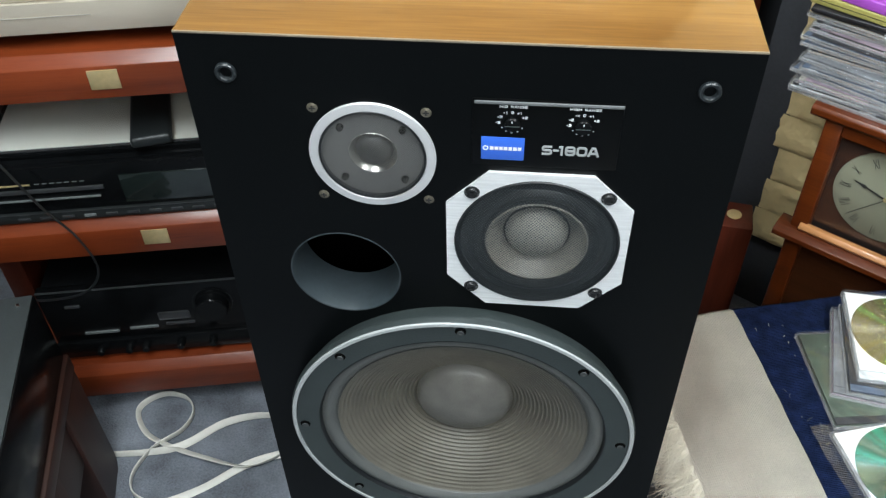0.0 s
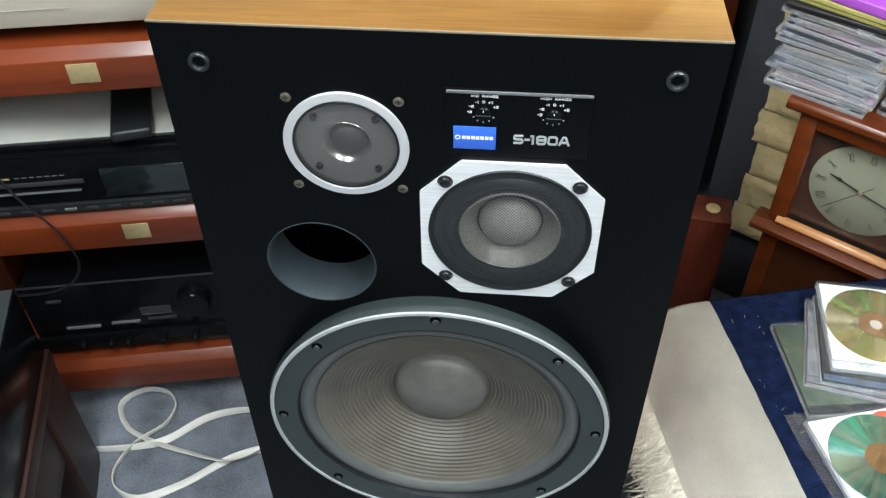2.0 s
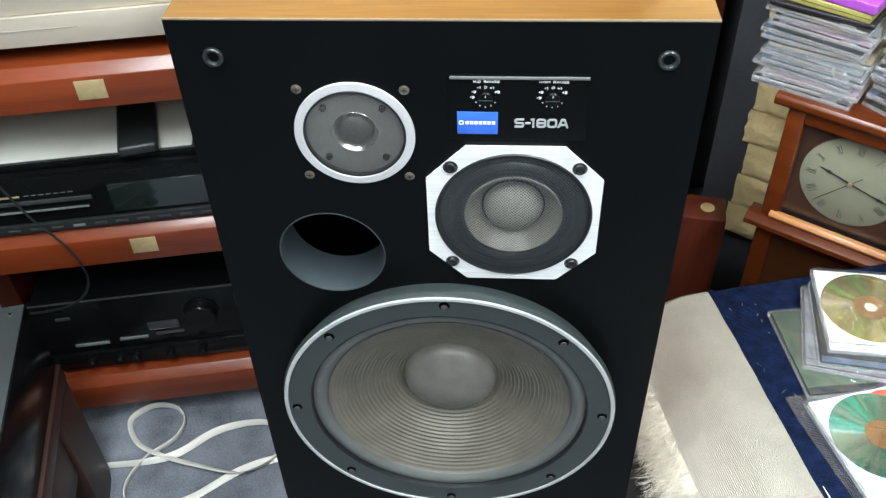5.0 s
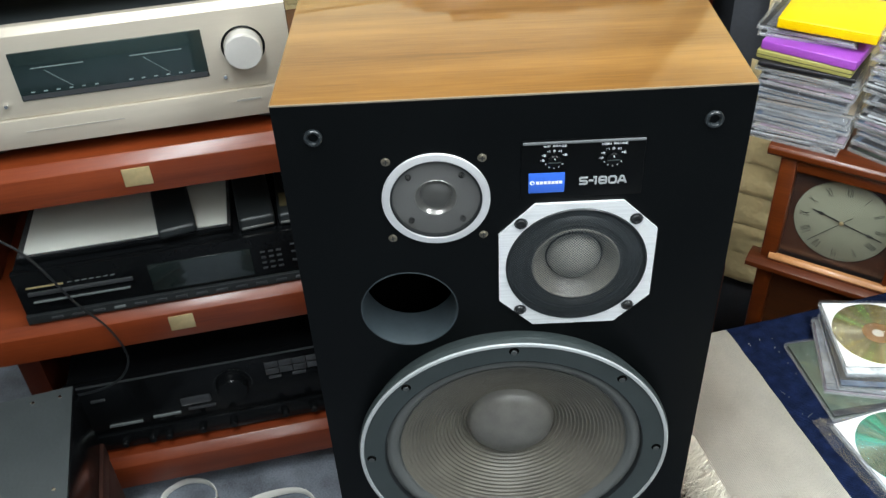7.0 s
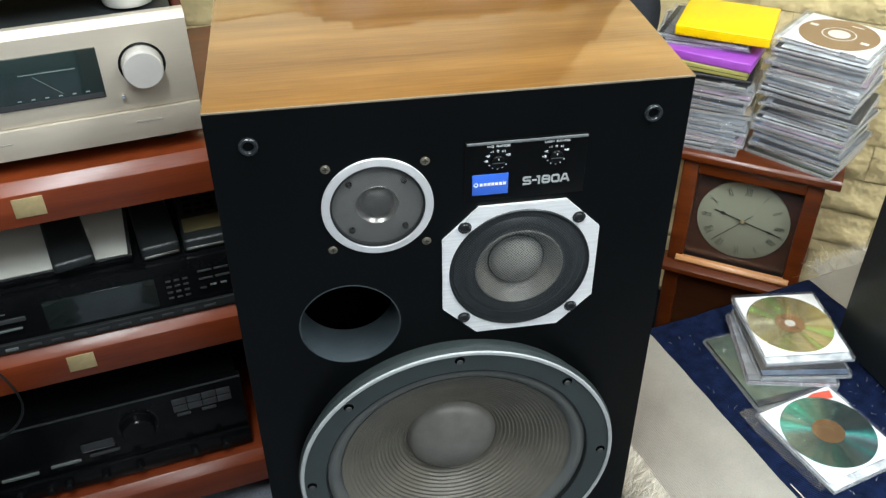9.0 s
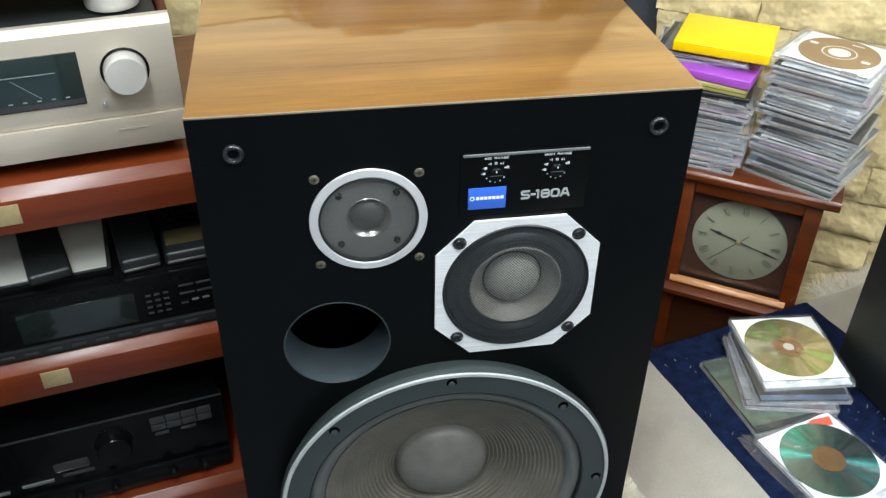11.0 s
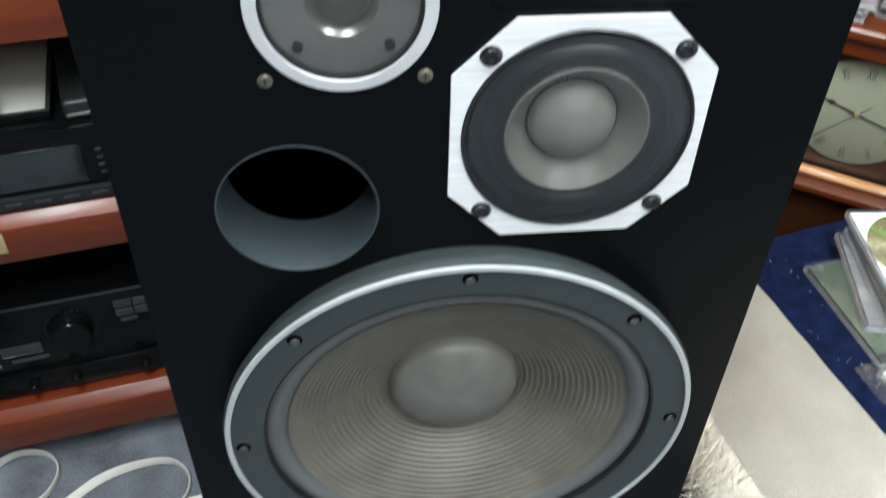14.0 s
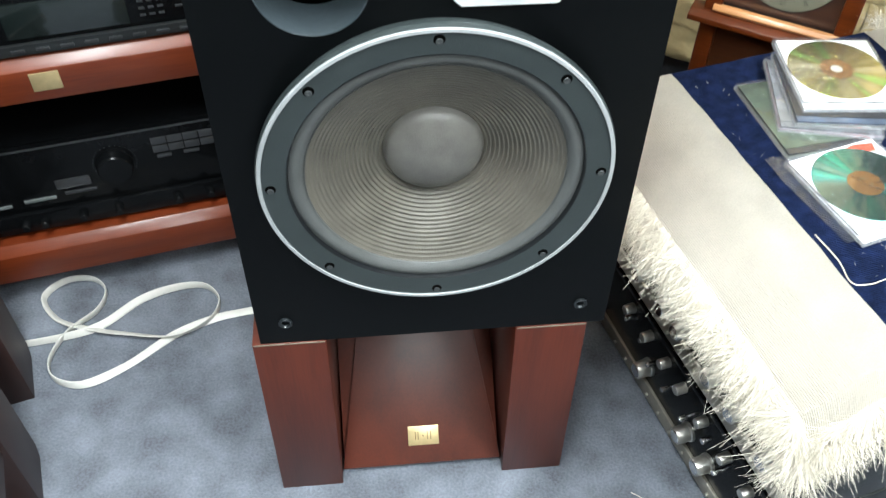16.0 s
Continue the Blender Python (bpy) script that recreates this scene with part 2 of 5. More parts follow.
FILM_SLEEVE = clear("plastic_sleeve", (0.95, 0.95, 0.95), 0.15, 0.03)
WHITE_CARD = mat("white_card", (0.85, 0.85, 0.85), 0.5, var=0.03)
TRAY = mat("grey_tray", (0.36, 0.34, 0.3), 0.4, var=0.1)
CARDS = [mat("card_" + n, c, 0.45, var=0.6, scale=45) for n, c in
         (("white", (0.55, 0.57, 0.58)), ("grey", (0.15, 0.158, 0.17)), ("black", (0.012, 0.012, 0.015)), ("mauve", (0.25, 0.19, 0.23)),
          ("green", (0.05, 0.075, 0.05)), ("tan", (0.22, 0.17, 0.12)), ("blue", (0.06, 0.085, 0.13)))]
BROWN_PRINT = mat("brown_disc_print", (0.27, 0.16, 0.07), 0.4, var=0.1)
CREAM_PRINT = mat("cream_disc_print", (0.75, 0.72, 0.66), 0.4)
RED_PRINT = mat("red_print", (0.6, 0.07, 0.03), 0.5, var=0.2)
HUB_TINT = mat("amber_disc_hub", (0.34, 0.17, 0.05), 0.25, 0.7, var=0.3, scale=60)
BRONZE = mat("dull_bronze_trim", (0.36, 0.335, 0.28), 0.4, 0.6, var=0.2)
CHROME_SATIN = mat("satin_silver", (0.55, 0.54, 0.5), 0.28, 0.9, var=0.1, scale=200)
GLOW = bpy.data.materials.new("lamp_diffuser")
GLOW.use_nodes = True
GLOW.node_tree.nodes["Principled BSDF"].inputs["Emission Color"].default_value = (0.9, 0.98, 1, 1)
GLOW.node_tree.nodes["Principled BSDF"].inputs["Emission Strength"].default_value = 9.0


def add_ribs(m, scale, axis, strength):
    """Woven ribs across one axis of a cloth."""
    nt = m.node_tree
    tc, wv, bp = nt.nodes.new("ShaderNodeTexCoord"), nt.nodes.new("ShaderNodeTexWave"), nt.nodes.new("ShaderNodeBump")
    wv.bands_direction = axis
    wv.inputs["Scale"].default_value, wv.inputs["Distortion"].default_value, wv.inputs["Detail"].default_value = scale, 1.2, 2
    wv.inputs["Detail Scale"].default_value = 0.6
    bp.inputs["Strength"].default_value, bp.inputs["Distance"].default_value = strength, 0.002
    nt.links.new(tc.outputs["Object"], wv.inputs["Vector"])
    nt.links.new(wv.outputs[0], bp.inputs["Height"])
    b = nt.nodes["Principled BSDF"]
    old = b.inputs["Normal"].links[0].from_socket
    nt.links.new(old, bp.inputs["Normal"])
    nt.links.new(bp.outputs[0], b.inputs["Normal"])


add_ribs(BEIGE, 165, "X", 0.42)
add_ribs(DENIM, 140, "Y", 0.4)


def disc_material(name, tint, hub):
    """The data side of a disc: bare metal with grooves that draw the light into rays, its rainbow sheen painted round
    it.
    """
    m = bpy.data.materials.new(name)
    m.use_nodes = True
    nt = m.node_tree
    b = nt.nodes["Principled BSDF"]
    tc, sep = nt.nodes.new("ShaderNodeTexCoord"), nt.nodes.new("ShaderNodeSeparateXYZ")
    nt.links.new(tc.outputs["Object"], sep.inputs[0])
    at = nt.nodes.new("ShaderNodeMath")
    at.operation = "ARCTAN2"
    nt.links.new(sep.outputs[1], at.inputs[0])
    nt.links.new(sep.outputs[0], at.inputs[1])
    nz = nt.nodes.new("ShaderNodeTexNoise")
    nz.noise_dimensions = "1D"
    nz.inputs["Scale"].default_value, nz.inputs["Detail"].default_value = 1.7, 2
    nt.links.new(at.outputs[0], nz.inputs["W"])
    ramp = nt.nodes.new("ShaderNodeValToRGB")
    # Sheen in the base colour: tint bands fixed by angle round the hub.
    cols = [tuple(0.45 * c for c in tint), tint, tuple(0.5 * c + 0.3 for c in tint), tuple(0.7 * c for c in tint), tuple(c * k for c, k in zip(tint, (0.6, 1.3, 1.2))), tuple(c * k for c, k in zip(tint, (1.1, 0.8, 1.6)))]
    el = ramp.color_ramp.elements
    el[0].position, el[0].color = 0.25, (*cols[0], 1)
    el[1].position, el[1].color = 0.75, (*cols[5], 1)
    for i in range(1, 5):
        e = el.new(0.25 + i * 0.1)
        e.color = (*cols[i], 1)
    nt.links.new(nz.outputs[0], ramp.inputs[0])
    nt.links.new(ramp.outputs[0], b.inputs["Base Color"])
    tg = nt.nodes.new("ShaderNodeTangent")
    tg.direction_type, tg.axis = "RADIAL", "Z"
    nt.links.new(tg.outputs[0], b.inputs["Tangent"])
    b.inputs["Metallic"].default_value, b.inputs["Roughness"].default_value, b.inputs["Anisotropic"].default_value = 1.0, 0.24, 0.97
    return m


DISC_GOLD = disc_material("gold_sheen_disc", (0.62, 0.52, 0.16), 0)
DISC_TEAL = disc_material("teal_sheen_disc", (0.16, 0.5, 0.47), 0)


# ---- mesh helpers ----
def link(name, bm, material, parent=None, label=""):
    me = bpy.data.meshes.new(name)
    bmesh.ops.recalc_face_normals(bm, faces=bm.faces)
    for f in bm.faces:
        f.smooth = True
    bm.to_mesh(me)
    bm.free()
    me.set_sharp_from_angle(angle=radians(32))
    me.materials.append(material)
    ob = new(name, me)
    ob.parent = parent
    if label:
        ob["label"] = label
    return ob


def part(name, bm, material, parent, label=""):
    return link(name, bm, material, parent, label)


def thing(name, label, category, m=None, group="", kind=""):
    ob = new(name)
    ob.empty_display_size = 0.05
    ob.matrix_basis = m or Matrix()
    return tagged(ob, label, category, group, kind)


def box(x0, x1, y0, y1, z0, z1, b=0.001, bm=None, seg=2):
    bm = bm or bmesh.new()
    m = Matrix.LocRotScale(((x0 + x1) / 2, (y0 + y1) / 2, (z0 + z1) / 2), None, (x1 - x0, y1 - y0, z1 - z0))
    r = bmesh.ops.create_cube(bm, size=1, matrix=m)
    if b:
        es = list({e for v in r["verts"] for e in v.link_edges})
        bmesh.ops.bevel(bm, geom=es, offset=b, segments=seg, profile=0.5, affect="EDGES")
    return bm


def lathe(profile, n=64, cx=0.0, cz=0.0, bm=None, axis="Y", cy=0.0):
    """Turns (radius, height) round an axis through (cx, cy, cz)."""
    bm = bm or bmesh.new()
    rings = []
    for r, h in profile:
        if r < 1e-6:
            p = (cx, cy + h, cz) if axis == "Y" else (cx, cy, cz + h) if axis == "Z" else (cx + h, cy, cz)
            rings.append([bm.verts.new(p)])
            continue
        ring = []
        for i in range(n):
            a = 2 * math.pi * i / n
            c, s = r * math.cos(a), r * math.sin(a)
            ring.append(bm.verts.new((cx + c, cy + h, cz + s) if axis == "Y" else (cx + c, cy + s, cz + h) if axis == "Z" else (cx + h, cy + c, cz + s)))
        rings.append(ring)
    for a, b in zip(rings, rings[1:]):
        if len(a) == 1 and len(b) == 1:
            continue
        for i in range(n):
            j = (i + 1) % n
            if len(a) == 1:
                bm.faces.new((a[0], b[i], b[j]))
            elif len(b) == 1:
                bm.faces.new((a[i], a[j], b[0]))
            else:
                bm.faces.new((a[i], a[j], b[j], b[i]))
    return bm


def prism(pts, axis, lo, hi, bm=None, bev=0.0):
    """A polygon in two axes, pushed along the third."""
    bm = bm or bmesh.new()
    def p3(p, h):
        return {"X": (h, p[0], p[1]), "Y": (p[0], h, p[1]), "Z": (p[0], p[1], h)}[axis]
    a = [bm.verts.new(p3(p, lo)) for p in pts]
    b = [bm.verts.new(p3(p, hi)) for p in pts]
    n = len(pts)
    fs = [bm.faces.new(a), bm.faces.new(b[::-1])]
    for i in range(n):
        fs.append(bm.faces.new((a[i], b[i], b[(i + 1) % n], a[(i + 1) % n])))
    if bev:
        bmesh.ops.bevel(bm, geom=list({e for f in fs for e in f.edges}), offset=bev, segments=2, profile=0.5, affect="EDGES")
    return bm


def holed(x0, x1, z0, z1, holes, y, depth, bm=None):
    """An upright board with round holes (x, z, radius) right through it; its front at y."""
    bm = bm or bmesh.new()
    loops = [[(x0, z0), (x1, z0), (x1, z1), (x0, z1)]]
    for hx, hz, r in holes:
        loops.append([(hx + r * math.cos(2 * math.pi * i / 64), hz + r * math.sin(2 * math.pi * i / 64)) for i in range(64)])
    edges = []
    for lp in loops:
        vs = [bm.verts.new((x, y, z)) for x, z in lp]
        edges += [bm.edges.new((vs[i], vs[(i + 1) % len(vs)])) for i in range(len(vs))]
    r = bmesh.ops.triangle_fill(bm, use_beauty=True, use_dissolve=False, edges=edges)
    faces = [f for f in r["geom"] if isinstance(f, bmesh.types.BMFace)]
    ex = bmesh.ops.extrude_face_region(bm, geom=faces)
    bmesh.ops.translate(bm, vec=(0, depth, 0), verts=[v for v in ex["geom"] if isinstance(v, bmesh.types.BMVert)])
    return bm


def mesh_disc(radius, step, wire, dome, cx, cz, y, bm=None, tilt=45):
    """Two sets of crossing wires over a disc, bowed outwards."""
    bm = bm or bmesh.new()
    for k, ang in enumerate((tilt, tilt + 90)):
        ca, sa = math.cos(radians(ang)), math.sin(radians(ang))
        n = int(radius / step)
        for i in range(-n, n + 1):
            o = i * step
            half = math.sqrt(max(0, radius * radius - o * o))
            if half < step:
                continue
            m = max(3, int(half / 0.006))
            rows = []
            for j in range(m + 1):
                s = -half + 2 * half * j / m
                rr = (s * s + o * o) / radius ** 2
                yy = y - dome * (1 - rr) - (0.5 - k) * wire * 0.8
                row = []
                for do, dy in ((-wire / 2, 0), (0, -wire / 2), (wire / 2, 0)):
                    row.append(bm.verts.new((cx + s * ca - (o + do) * sa, yy + dy, cz + s * sa + (o + do) * ca)))
                rows.append(row)
            for a, b in zip(rows, rows[1:]):
                for q in range(2):
                    bm.faces.new((a[q], a[q + 1], b[q + 1], b[q]))
    return bm


LOOP = [(0.18, 1), (0.82, 1), (1, 0.82), (1, 0.18), (0.82, 0), (0.18, 0), (0, 0.18), (0, 0.82)]
GLYPHS = {
    "S": [[(0.96, 1), (0.15, 1), (0, 0.86), (0, 0.64), (0.15, 0.5), (0.85, 0.5), (1, 0.36), (1, 0.14), (0.85, 0), (0.04, 0)]],
    "-": [[(0, 0.5), (1, 0.5)]], "+": [[(0, 0.5), (1, 0.5)], [(0.5, 0.1), (0.5, 0.9)]], "1": [[(0.2, 1), (0.75, 1), (0.75, 0)]],
    "2": [[(0, 1), (0.85, 1), (1, 0.86), (1, 0.64), (0.85, 0.5), (0.15, 0.5), (0, 0.36), (0, 0), (1, 0)]],
    "3": [[(0, 1), (0.85, 1), (1, 0.86), (1, 0.14), (0.85, 0), (0, 0)], [(0.25, 0.5), (0.95, 0.5)]],
    "8": [LOOP + LOOP[:1], [(0, 0.5), (1, 0.5)]], "0": [LOOP + LOOP[:1]],
    "A": [[(0, 0), (0.36, 1), (0.64, 1), (1, 0)], [(0.2, 0.3), (0.8, 0.3)]], "M": [[(0, 0), (0, 1), (0.5, 0.25), (1, 1), (1, 0)]],
    "I": [[(0.5, 0), (0.5, 1)]], "D": [[(0, 0), (0, 1), (0.8, 1), (1, 0.8), (1, 0.2), (0.8, 0), (0, 0)]],
    "R": [[(0, 0), (0, 1), (0.85, 1), (1, 0.86), (1, 0.6), (0.85, 0.46), (0.1, 0.46)], [(0.55, 0.46), (1, 0)]],
    "N": [[(0, 0), (0, 1), (1, 0), (1, 1)]], "G": [[(1, 1), (0.15, 1), (0, 0.85), (0, 0.15), (0.15, 0), (1, 0), (1, 0.5), (0.5, 0.5)]],
    "E": [[(1, 1), (0, 1), (0, 0), (1, 0)], [(0.05, 0.5), (0.9, 0.5)]], "H": [[(0, 0), (0, 1)], [(1, 0), (1, 1)], [(0, 0.5), (1, 0.5)]],
    "V": [[(0, 1), (0.5, 0), (1, 1)]], "X": [[(0, 0), (1, 1)], [(0, 1), (1, 0)]],
}


def stroke_glyph(bm, ch, x, z, w, h, pen, y, deep=0.0003):
    """One wide-set capital drawn with an even pen; x, z is its lower left corner, its front at y."""
    for k, line in enumerate(GLYPHS[ch]):
        pts = [Vector((x + pen / 2 + u * (w - pen), z + pen / 2 + v * (h - pen))) for u, v in line]
        shut = (pts[0] - pts[-1]).length < 1e-9
        if shut:
            pts = pts[:-1]
        else:
            pts[0], pts[-1] = pts[0] + (pts[0] - pts[1]).normalized() * pen / 2, pts[-1] + (pts[-1] - pts[-2]).normalized() * pen / 2
        n = len(pts)
        rails = []
        for i, p in enumerate(pts):
            a = (p - pts[i - 1]).normalized() if i or shut else (pts[1] - p).normalized()
            b = (pts[(i + 1) % n] - p).normalized() if i < n - 1 or shut else a
            nrm = Vector((-(a + b).y, (a + b).x)).normalized()
            reach = pen / 2 / max(0.5, nrm.dot(Vector((-a.y, a.x))))
            front = y - 0.00002 * k
            rails.append([bm.verts.new((q.x, yy, q.y)) for q, yy in ((p + nrm * reach, front), (p - nrm * reach, front), (p - nrm * reach, y + deep), (p + nrm * reach, y + deep))])
        for i in range(n if shut else n - 1):
            r0, r1 = rails[i], rails[(i + 1) % n]
            for q in range(4):
                bm.faces.new((r0[q], r0[(q + 1) % 4], r1[(q + 1) % 4], r1[q]))
        if not shut:
            bm.faces.new(rails[0])
            bm.faces.new(rails[-1][::-1])
    return bm


def stroke_word(name, words, cx, cz, w, h, pen, y, material, parent, gap=0.3):
    """A centred word of stroke capitals; w is the width of one letter."""
    widths = [w * {" ": 0.7, "I": 0.35, "1": 0.6, "-": 0.6, "+": 0.8}.get(c, 1.0) for c in words]
    x = cx - (sum(widths) + gap * w * (len(words) - 1)) / 2
    bm = bmesh.new()
    for c, cw in zip(words, widths):
        if c != " ":
            stroke_glyph(bm, c, x, cz - h / 2, cw, h, pen, y)
        x += cw + gap * w
    return part(name, bm, material, parent)


def tube(points, radius, n=8, bm=None):
    """A round cord through points, smoothed."""
    bm = bm or bmesh.new()
    pts = smooth_line(points)
    up = Vector((0, 0, 1))
    rings = []
    for i, p in enumerate(pts):
        t = (pts[min(i + 1, len(pts) - 1)] - pts[max(i - 1, 0)]).normalized()
        s = t.cross(up)
        s = s.normalized() if s.length > 1e-4 else Vector((1, 0, 0))
        w = s.cross(t)
        rings.append([bm.verts.new(p + radius * (math.cos(2 * math.pi * k / n) * s + math.sin(2 * math.pi * k / n) * w)) for k in range(n)])
    for a, b in zip(rings, rings[1:]):
        for k in range(n):
            bm.faces.new((a[k], a[(k + 1) % n], b[(k + 1) % n], b[k]))
    bm.faces.new(rings[0])
    bm.faces.new(rings[-1])
    return bm


def smooth_line(points, steps=8):
    ps = [Vector(p) for p in points]
    out = []
    for i in range(len(ps) - 1):
        a, b, c, d = ps[max(i - 1, 0)], ps[i], ps[i + 1], ps[min(i + 2, len(ps) - 1)]
        for k in range(steps):
            t = k / steps
            out.append(0.5 * ((2 * b) + (c - a) * t + (2 * a - 5 * b + 4 * c - d) * t * t + (3 * b - a - 3 * c + d) * t ** 3))
    out.append(ps[-1])
    return out


def screw(parent, x, y, z, r, material, name="screw", slot=True, m=None):
    """A countersunk cross-head screw whose head faces the front."""
    bm = lathe([(0, -0.0008), (r * 0.6, -0.0011), (r, -0.0002), (r, 0.0012)], 20, x, z, cy=y)
    ob = part(name, bm, material, parent)
    if slot:
        bs = box(x - r * 0.55, x + r * 0.55, y - 0.00125, y - 0.0009, z - r * 0.12, z + r * 0.12, 0)
        box(x - r * 0.12, x + r * 0.12, y - 0.00126, y - 0.0009, z - r * 0.55, z + r * 0.55, 0, bs)
        part("slot", bs, NUMERAL, ob)
    return ob


# ---- structure ----
WALL_Y = 1.16
fl = tagged(link("floor", box(-2.4, 2.4, -3.4, 1.3, -0.1, 0.0, 0), CARPET), "grey-blue mottled carpet floor", "floor", kind="structure")
tagged(link("ceiling", box(-2.4, 2.4, -3.4, 1.3, CEILING_Z, CEILING_Z + 0.1, 0), CEIL), "white painted ceiling", "ceiling", kind="structure")
tagged(link("wall_back", box(-2.4, 2.4, WALL_Y, 1.3, 0, CEILING_Z, 0), DARK_WALL), "dark grey plastered wall behind the hi-fi", "wall", kind="structure")
tagged(link("wall_back_upper", box(-2.26, 2.26, WALL_Y - 0.02, WALL_Y - 0.001, 1.36, CEILING_Z, 0), CREAM_WALL), "cream plastered upper wall", "wall", kind="structure")
# Unseen walls, kept dull so less light bounces onto baffle and cone.
tagged(link("wall_front", box(-2.4, 2.4, -3.4, -3.26, 0, CEILING_Z, 0), ROOM), "unseen dull taupe wall closing the room", "wall", kind="structure")
tagged(link("wall_left", box(-2.4, -2.26, -3.26, WALL_Y, 0, CEILING_Z, 0), ROOM), "unseen dull taupe wall closing the room", "wall", kind="structure")
tagged(link("wall_right", box(2.26, 2.4, -3.26, WALL_Y, 0, CEILING_Z, 0), ROOM), "unseen dull taupe wall closing the room", "wall", kind="structure")
STONE_TURN = -33.5
wall_corner = tagged(link("wall_corner", box(-0.03, 2.08, 0.012, 0.12, 0, CEILING_Z, 0), DARK_WALL), "dark grey angled wall carrying stone panels", "wall", kind="structure")
wall_corner.matrix_basis = pose(0.48, 0.812, 0, 0, 0, STONE_TURN)

for lx, ly, watts in LAMPS:
    cl = thing("ceiling_light", "white fluorescent light with a lit diffuser hung under the ceiling", "ceiling light", pose(lx, ly, LAMP_Z), "ceiling lights")
    part("housing", box(-0.16, 0.16, -0.6, 0.6, 0.012, 0.06, 0.004), CEIL, cl)
    part("diffuser", box(-0.145, 0.145, -0.585, 0.585, 0.0, 0.012, 0.003), GLOW, cl)
    # Rods span a drop added to make room for the upward fill lamp.
    for ry in (-0.5, 0.5):
        part("hanger_rod", lathe([(0, 0.06), (0.005, 0.06), (0.005, 0.2995), (0, 0.2995)], 12, 0, 0, axis="Z", cy=ry), ALU_RING, cl)


# ---- loudspeaker ----
BOT, TOP = 0.356, 1.076
W2, DEPTH = 0.21, 0.345
sp = thing("loudspeaker", "three-way loudspeaker with black baffle and walnut cabinet on a stand", "loudspeaker")
WZ, WR = 0.631, 0.1738
TWX, TWZ = -0.0712, 0.9708
PX, PZ, PR = -0.105, 0.8347, 0.0495
MX, MZ = 0.0622, 0.8857
part("baffle", holed(-W2, W2, BOT, TOP - 0.0016, [(0, WZ, 0.156), (TWX, TWZ, 0.044), (PX, PZ, PR), (MX, MZ, 0.0675)], 0.0, 0.02), BAFFLE, sp, "satin black front board")
part("top_panel", box(-W2, W2, 0.0012, DEPTH, TOP - 0.0015, TOP + 0.0002, 0.0006), WALNUT, sp, "glossy walnut veneer top")
for sx in (-1, 1):
    part("side_panel", box(min(sx * W2, sx * (W2 - 0.0015)), max(sx * W2, sx * (W2 - 0.0015)), 0.0203, DEPTH, BOT, TOP - 0.0016, 0.0004), WALNUT_SIDE, sp)
part("edge_strip", box(-W2, W2, -0.0004, 0.0011, TOP - 0.0014, TOP + 0.0003, 0.0003), EDGE, sp, "pale veneer edge strip")
part("bottom_panel", box(-W2 + 0.002, W2 - 0.002, 0.02, DEPTH, BOT, BOT + 0.018, 0.0005), WALNUT_SIDE, sp)
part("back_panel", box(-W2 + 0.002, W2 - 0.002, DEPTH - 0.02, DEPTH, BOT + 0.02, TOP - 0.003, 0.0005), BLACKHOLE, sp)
# Near-black board added halfway in, standing for the shade inside the cabinet.
part("inside_shade_panel", box(-W2 + 0.004, W2 - 0.004, 0.16, 0.165, BOT + 0.02, TOP - 0.004, 0), BLACKHOLE, sp)

# grille sockets
for gx in (-0.176, 0.176):
    for gz in (1.0432, 0.3945):
        so = part("grille_socket", lathe([(0.0082, 0.001), (0.0082, -0.0024), (0.0073, -0.0033), (0.0056, -0.0030), (0.0046, -0.0015), (0.0042, 0.010), (0, 0.010)], 32, gx, gz), SOCKET, sp, "black plastic grille socket")
        part("socket_insert", lathe([(0.0041, 0.0016), (0.0033, 0.0004), (0.0026, 0.0016), (0.0024, 0.009)], 24, gx, gz), BLACK_SCREW, so)

# woofer
wf = part("woofer_frame", lathe([(WR - 0.0066, 0.0015), (WR - 0.0060, 0.0), (WR + 0.0016, -0.0165), (WR + 0.0022, -0.0205), (WR + 0.0012, -0.0252), (WR - 0.0004, -0.0258), (WR - 0.0038, -0.0258), (WR - 0.0043, -0.0250), (WR - 0.018, -0.0246), (WR - 0.0270, -0.0238), (WR - 0.0280, -0.020), (WR - 0.0288, -0.010)], 128, 0, WZ), CAST, sp, "dark grey cast woofer frame")
part("silver_edge", lathe([(WR + 0.0008, -0.0252), (WR + 0.0003, -0.0265), (WR - 0.0004, -0.0270), (WR - 0.0034, -0.0270), (WR - 0.0038, -0.0262), (WR - 0.0038, -0.0252)], 128, 0, WZ), SILVER_EDGE, wf, "bright machined rim")
part("gasket", lathe([(0.1465, -0.0225), (0.1463, -0.0238), (0.1458, -0.0239), (0.1451, -0.020), (0.1447, -0.012)], 128, 0, WZ), RUBBER, wf)
for i in range(8):
    a = math.pi / 2 - i * math.pi / 4
    hx, hz = 0.1622 * math.cos(a), WZ + 0.1622 * math.sin(a)
    # Black disc standing proud of the frame, in place of a hole's shade.
    hb = part("bolt_hole_shade", lathe([(0.0054, -0.0246), (0.0050, -0.0254), (0, -0.0254)], 24, hx, hz), BLACKHOLE, wf)
    part("bolt", lathe([(0.0034, -0.0254), (0.0031, -0.0259), (0.0013, -0.0259), (0.0011, -0.0256), (0, -0.0256)], 18, hx, hz - 0.0018), BOLT_GREY, hb)
prof = [(0.1449, -0.0182)]
for i in range(13):
    t = i / 12
    prof.append((0.1446 - 0.0153 * t, -0.0188 - 0.0036 * math.sin(math.pi * t) + 0.0045 * t))
part("surround", lathe(prof, 128, 0, WZ), SURROUND, sp, "rolled cloth surround")
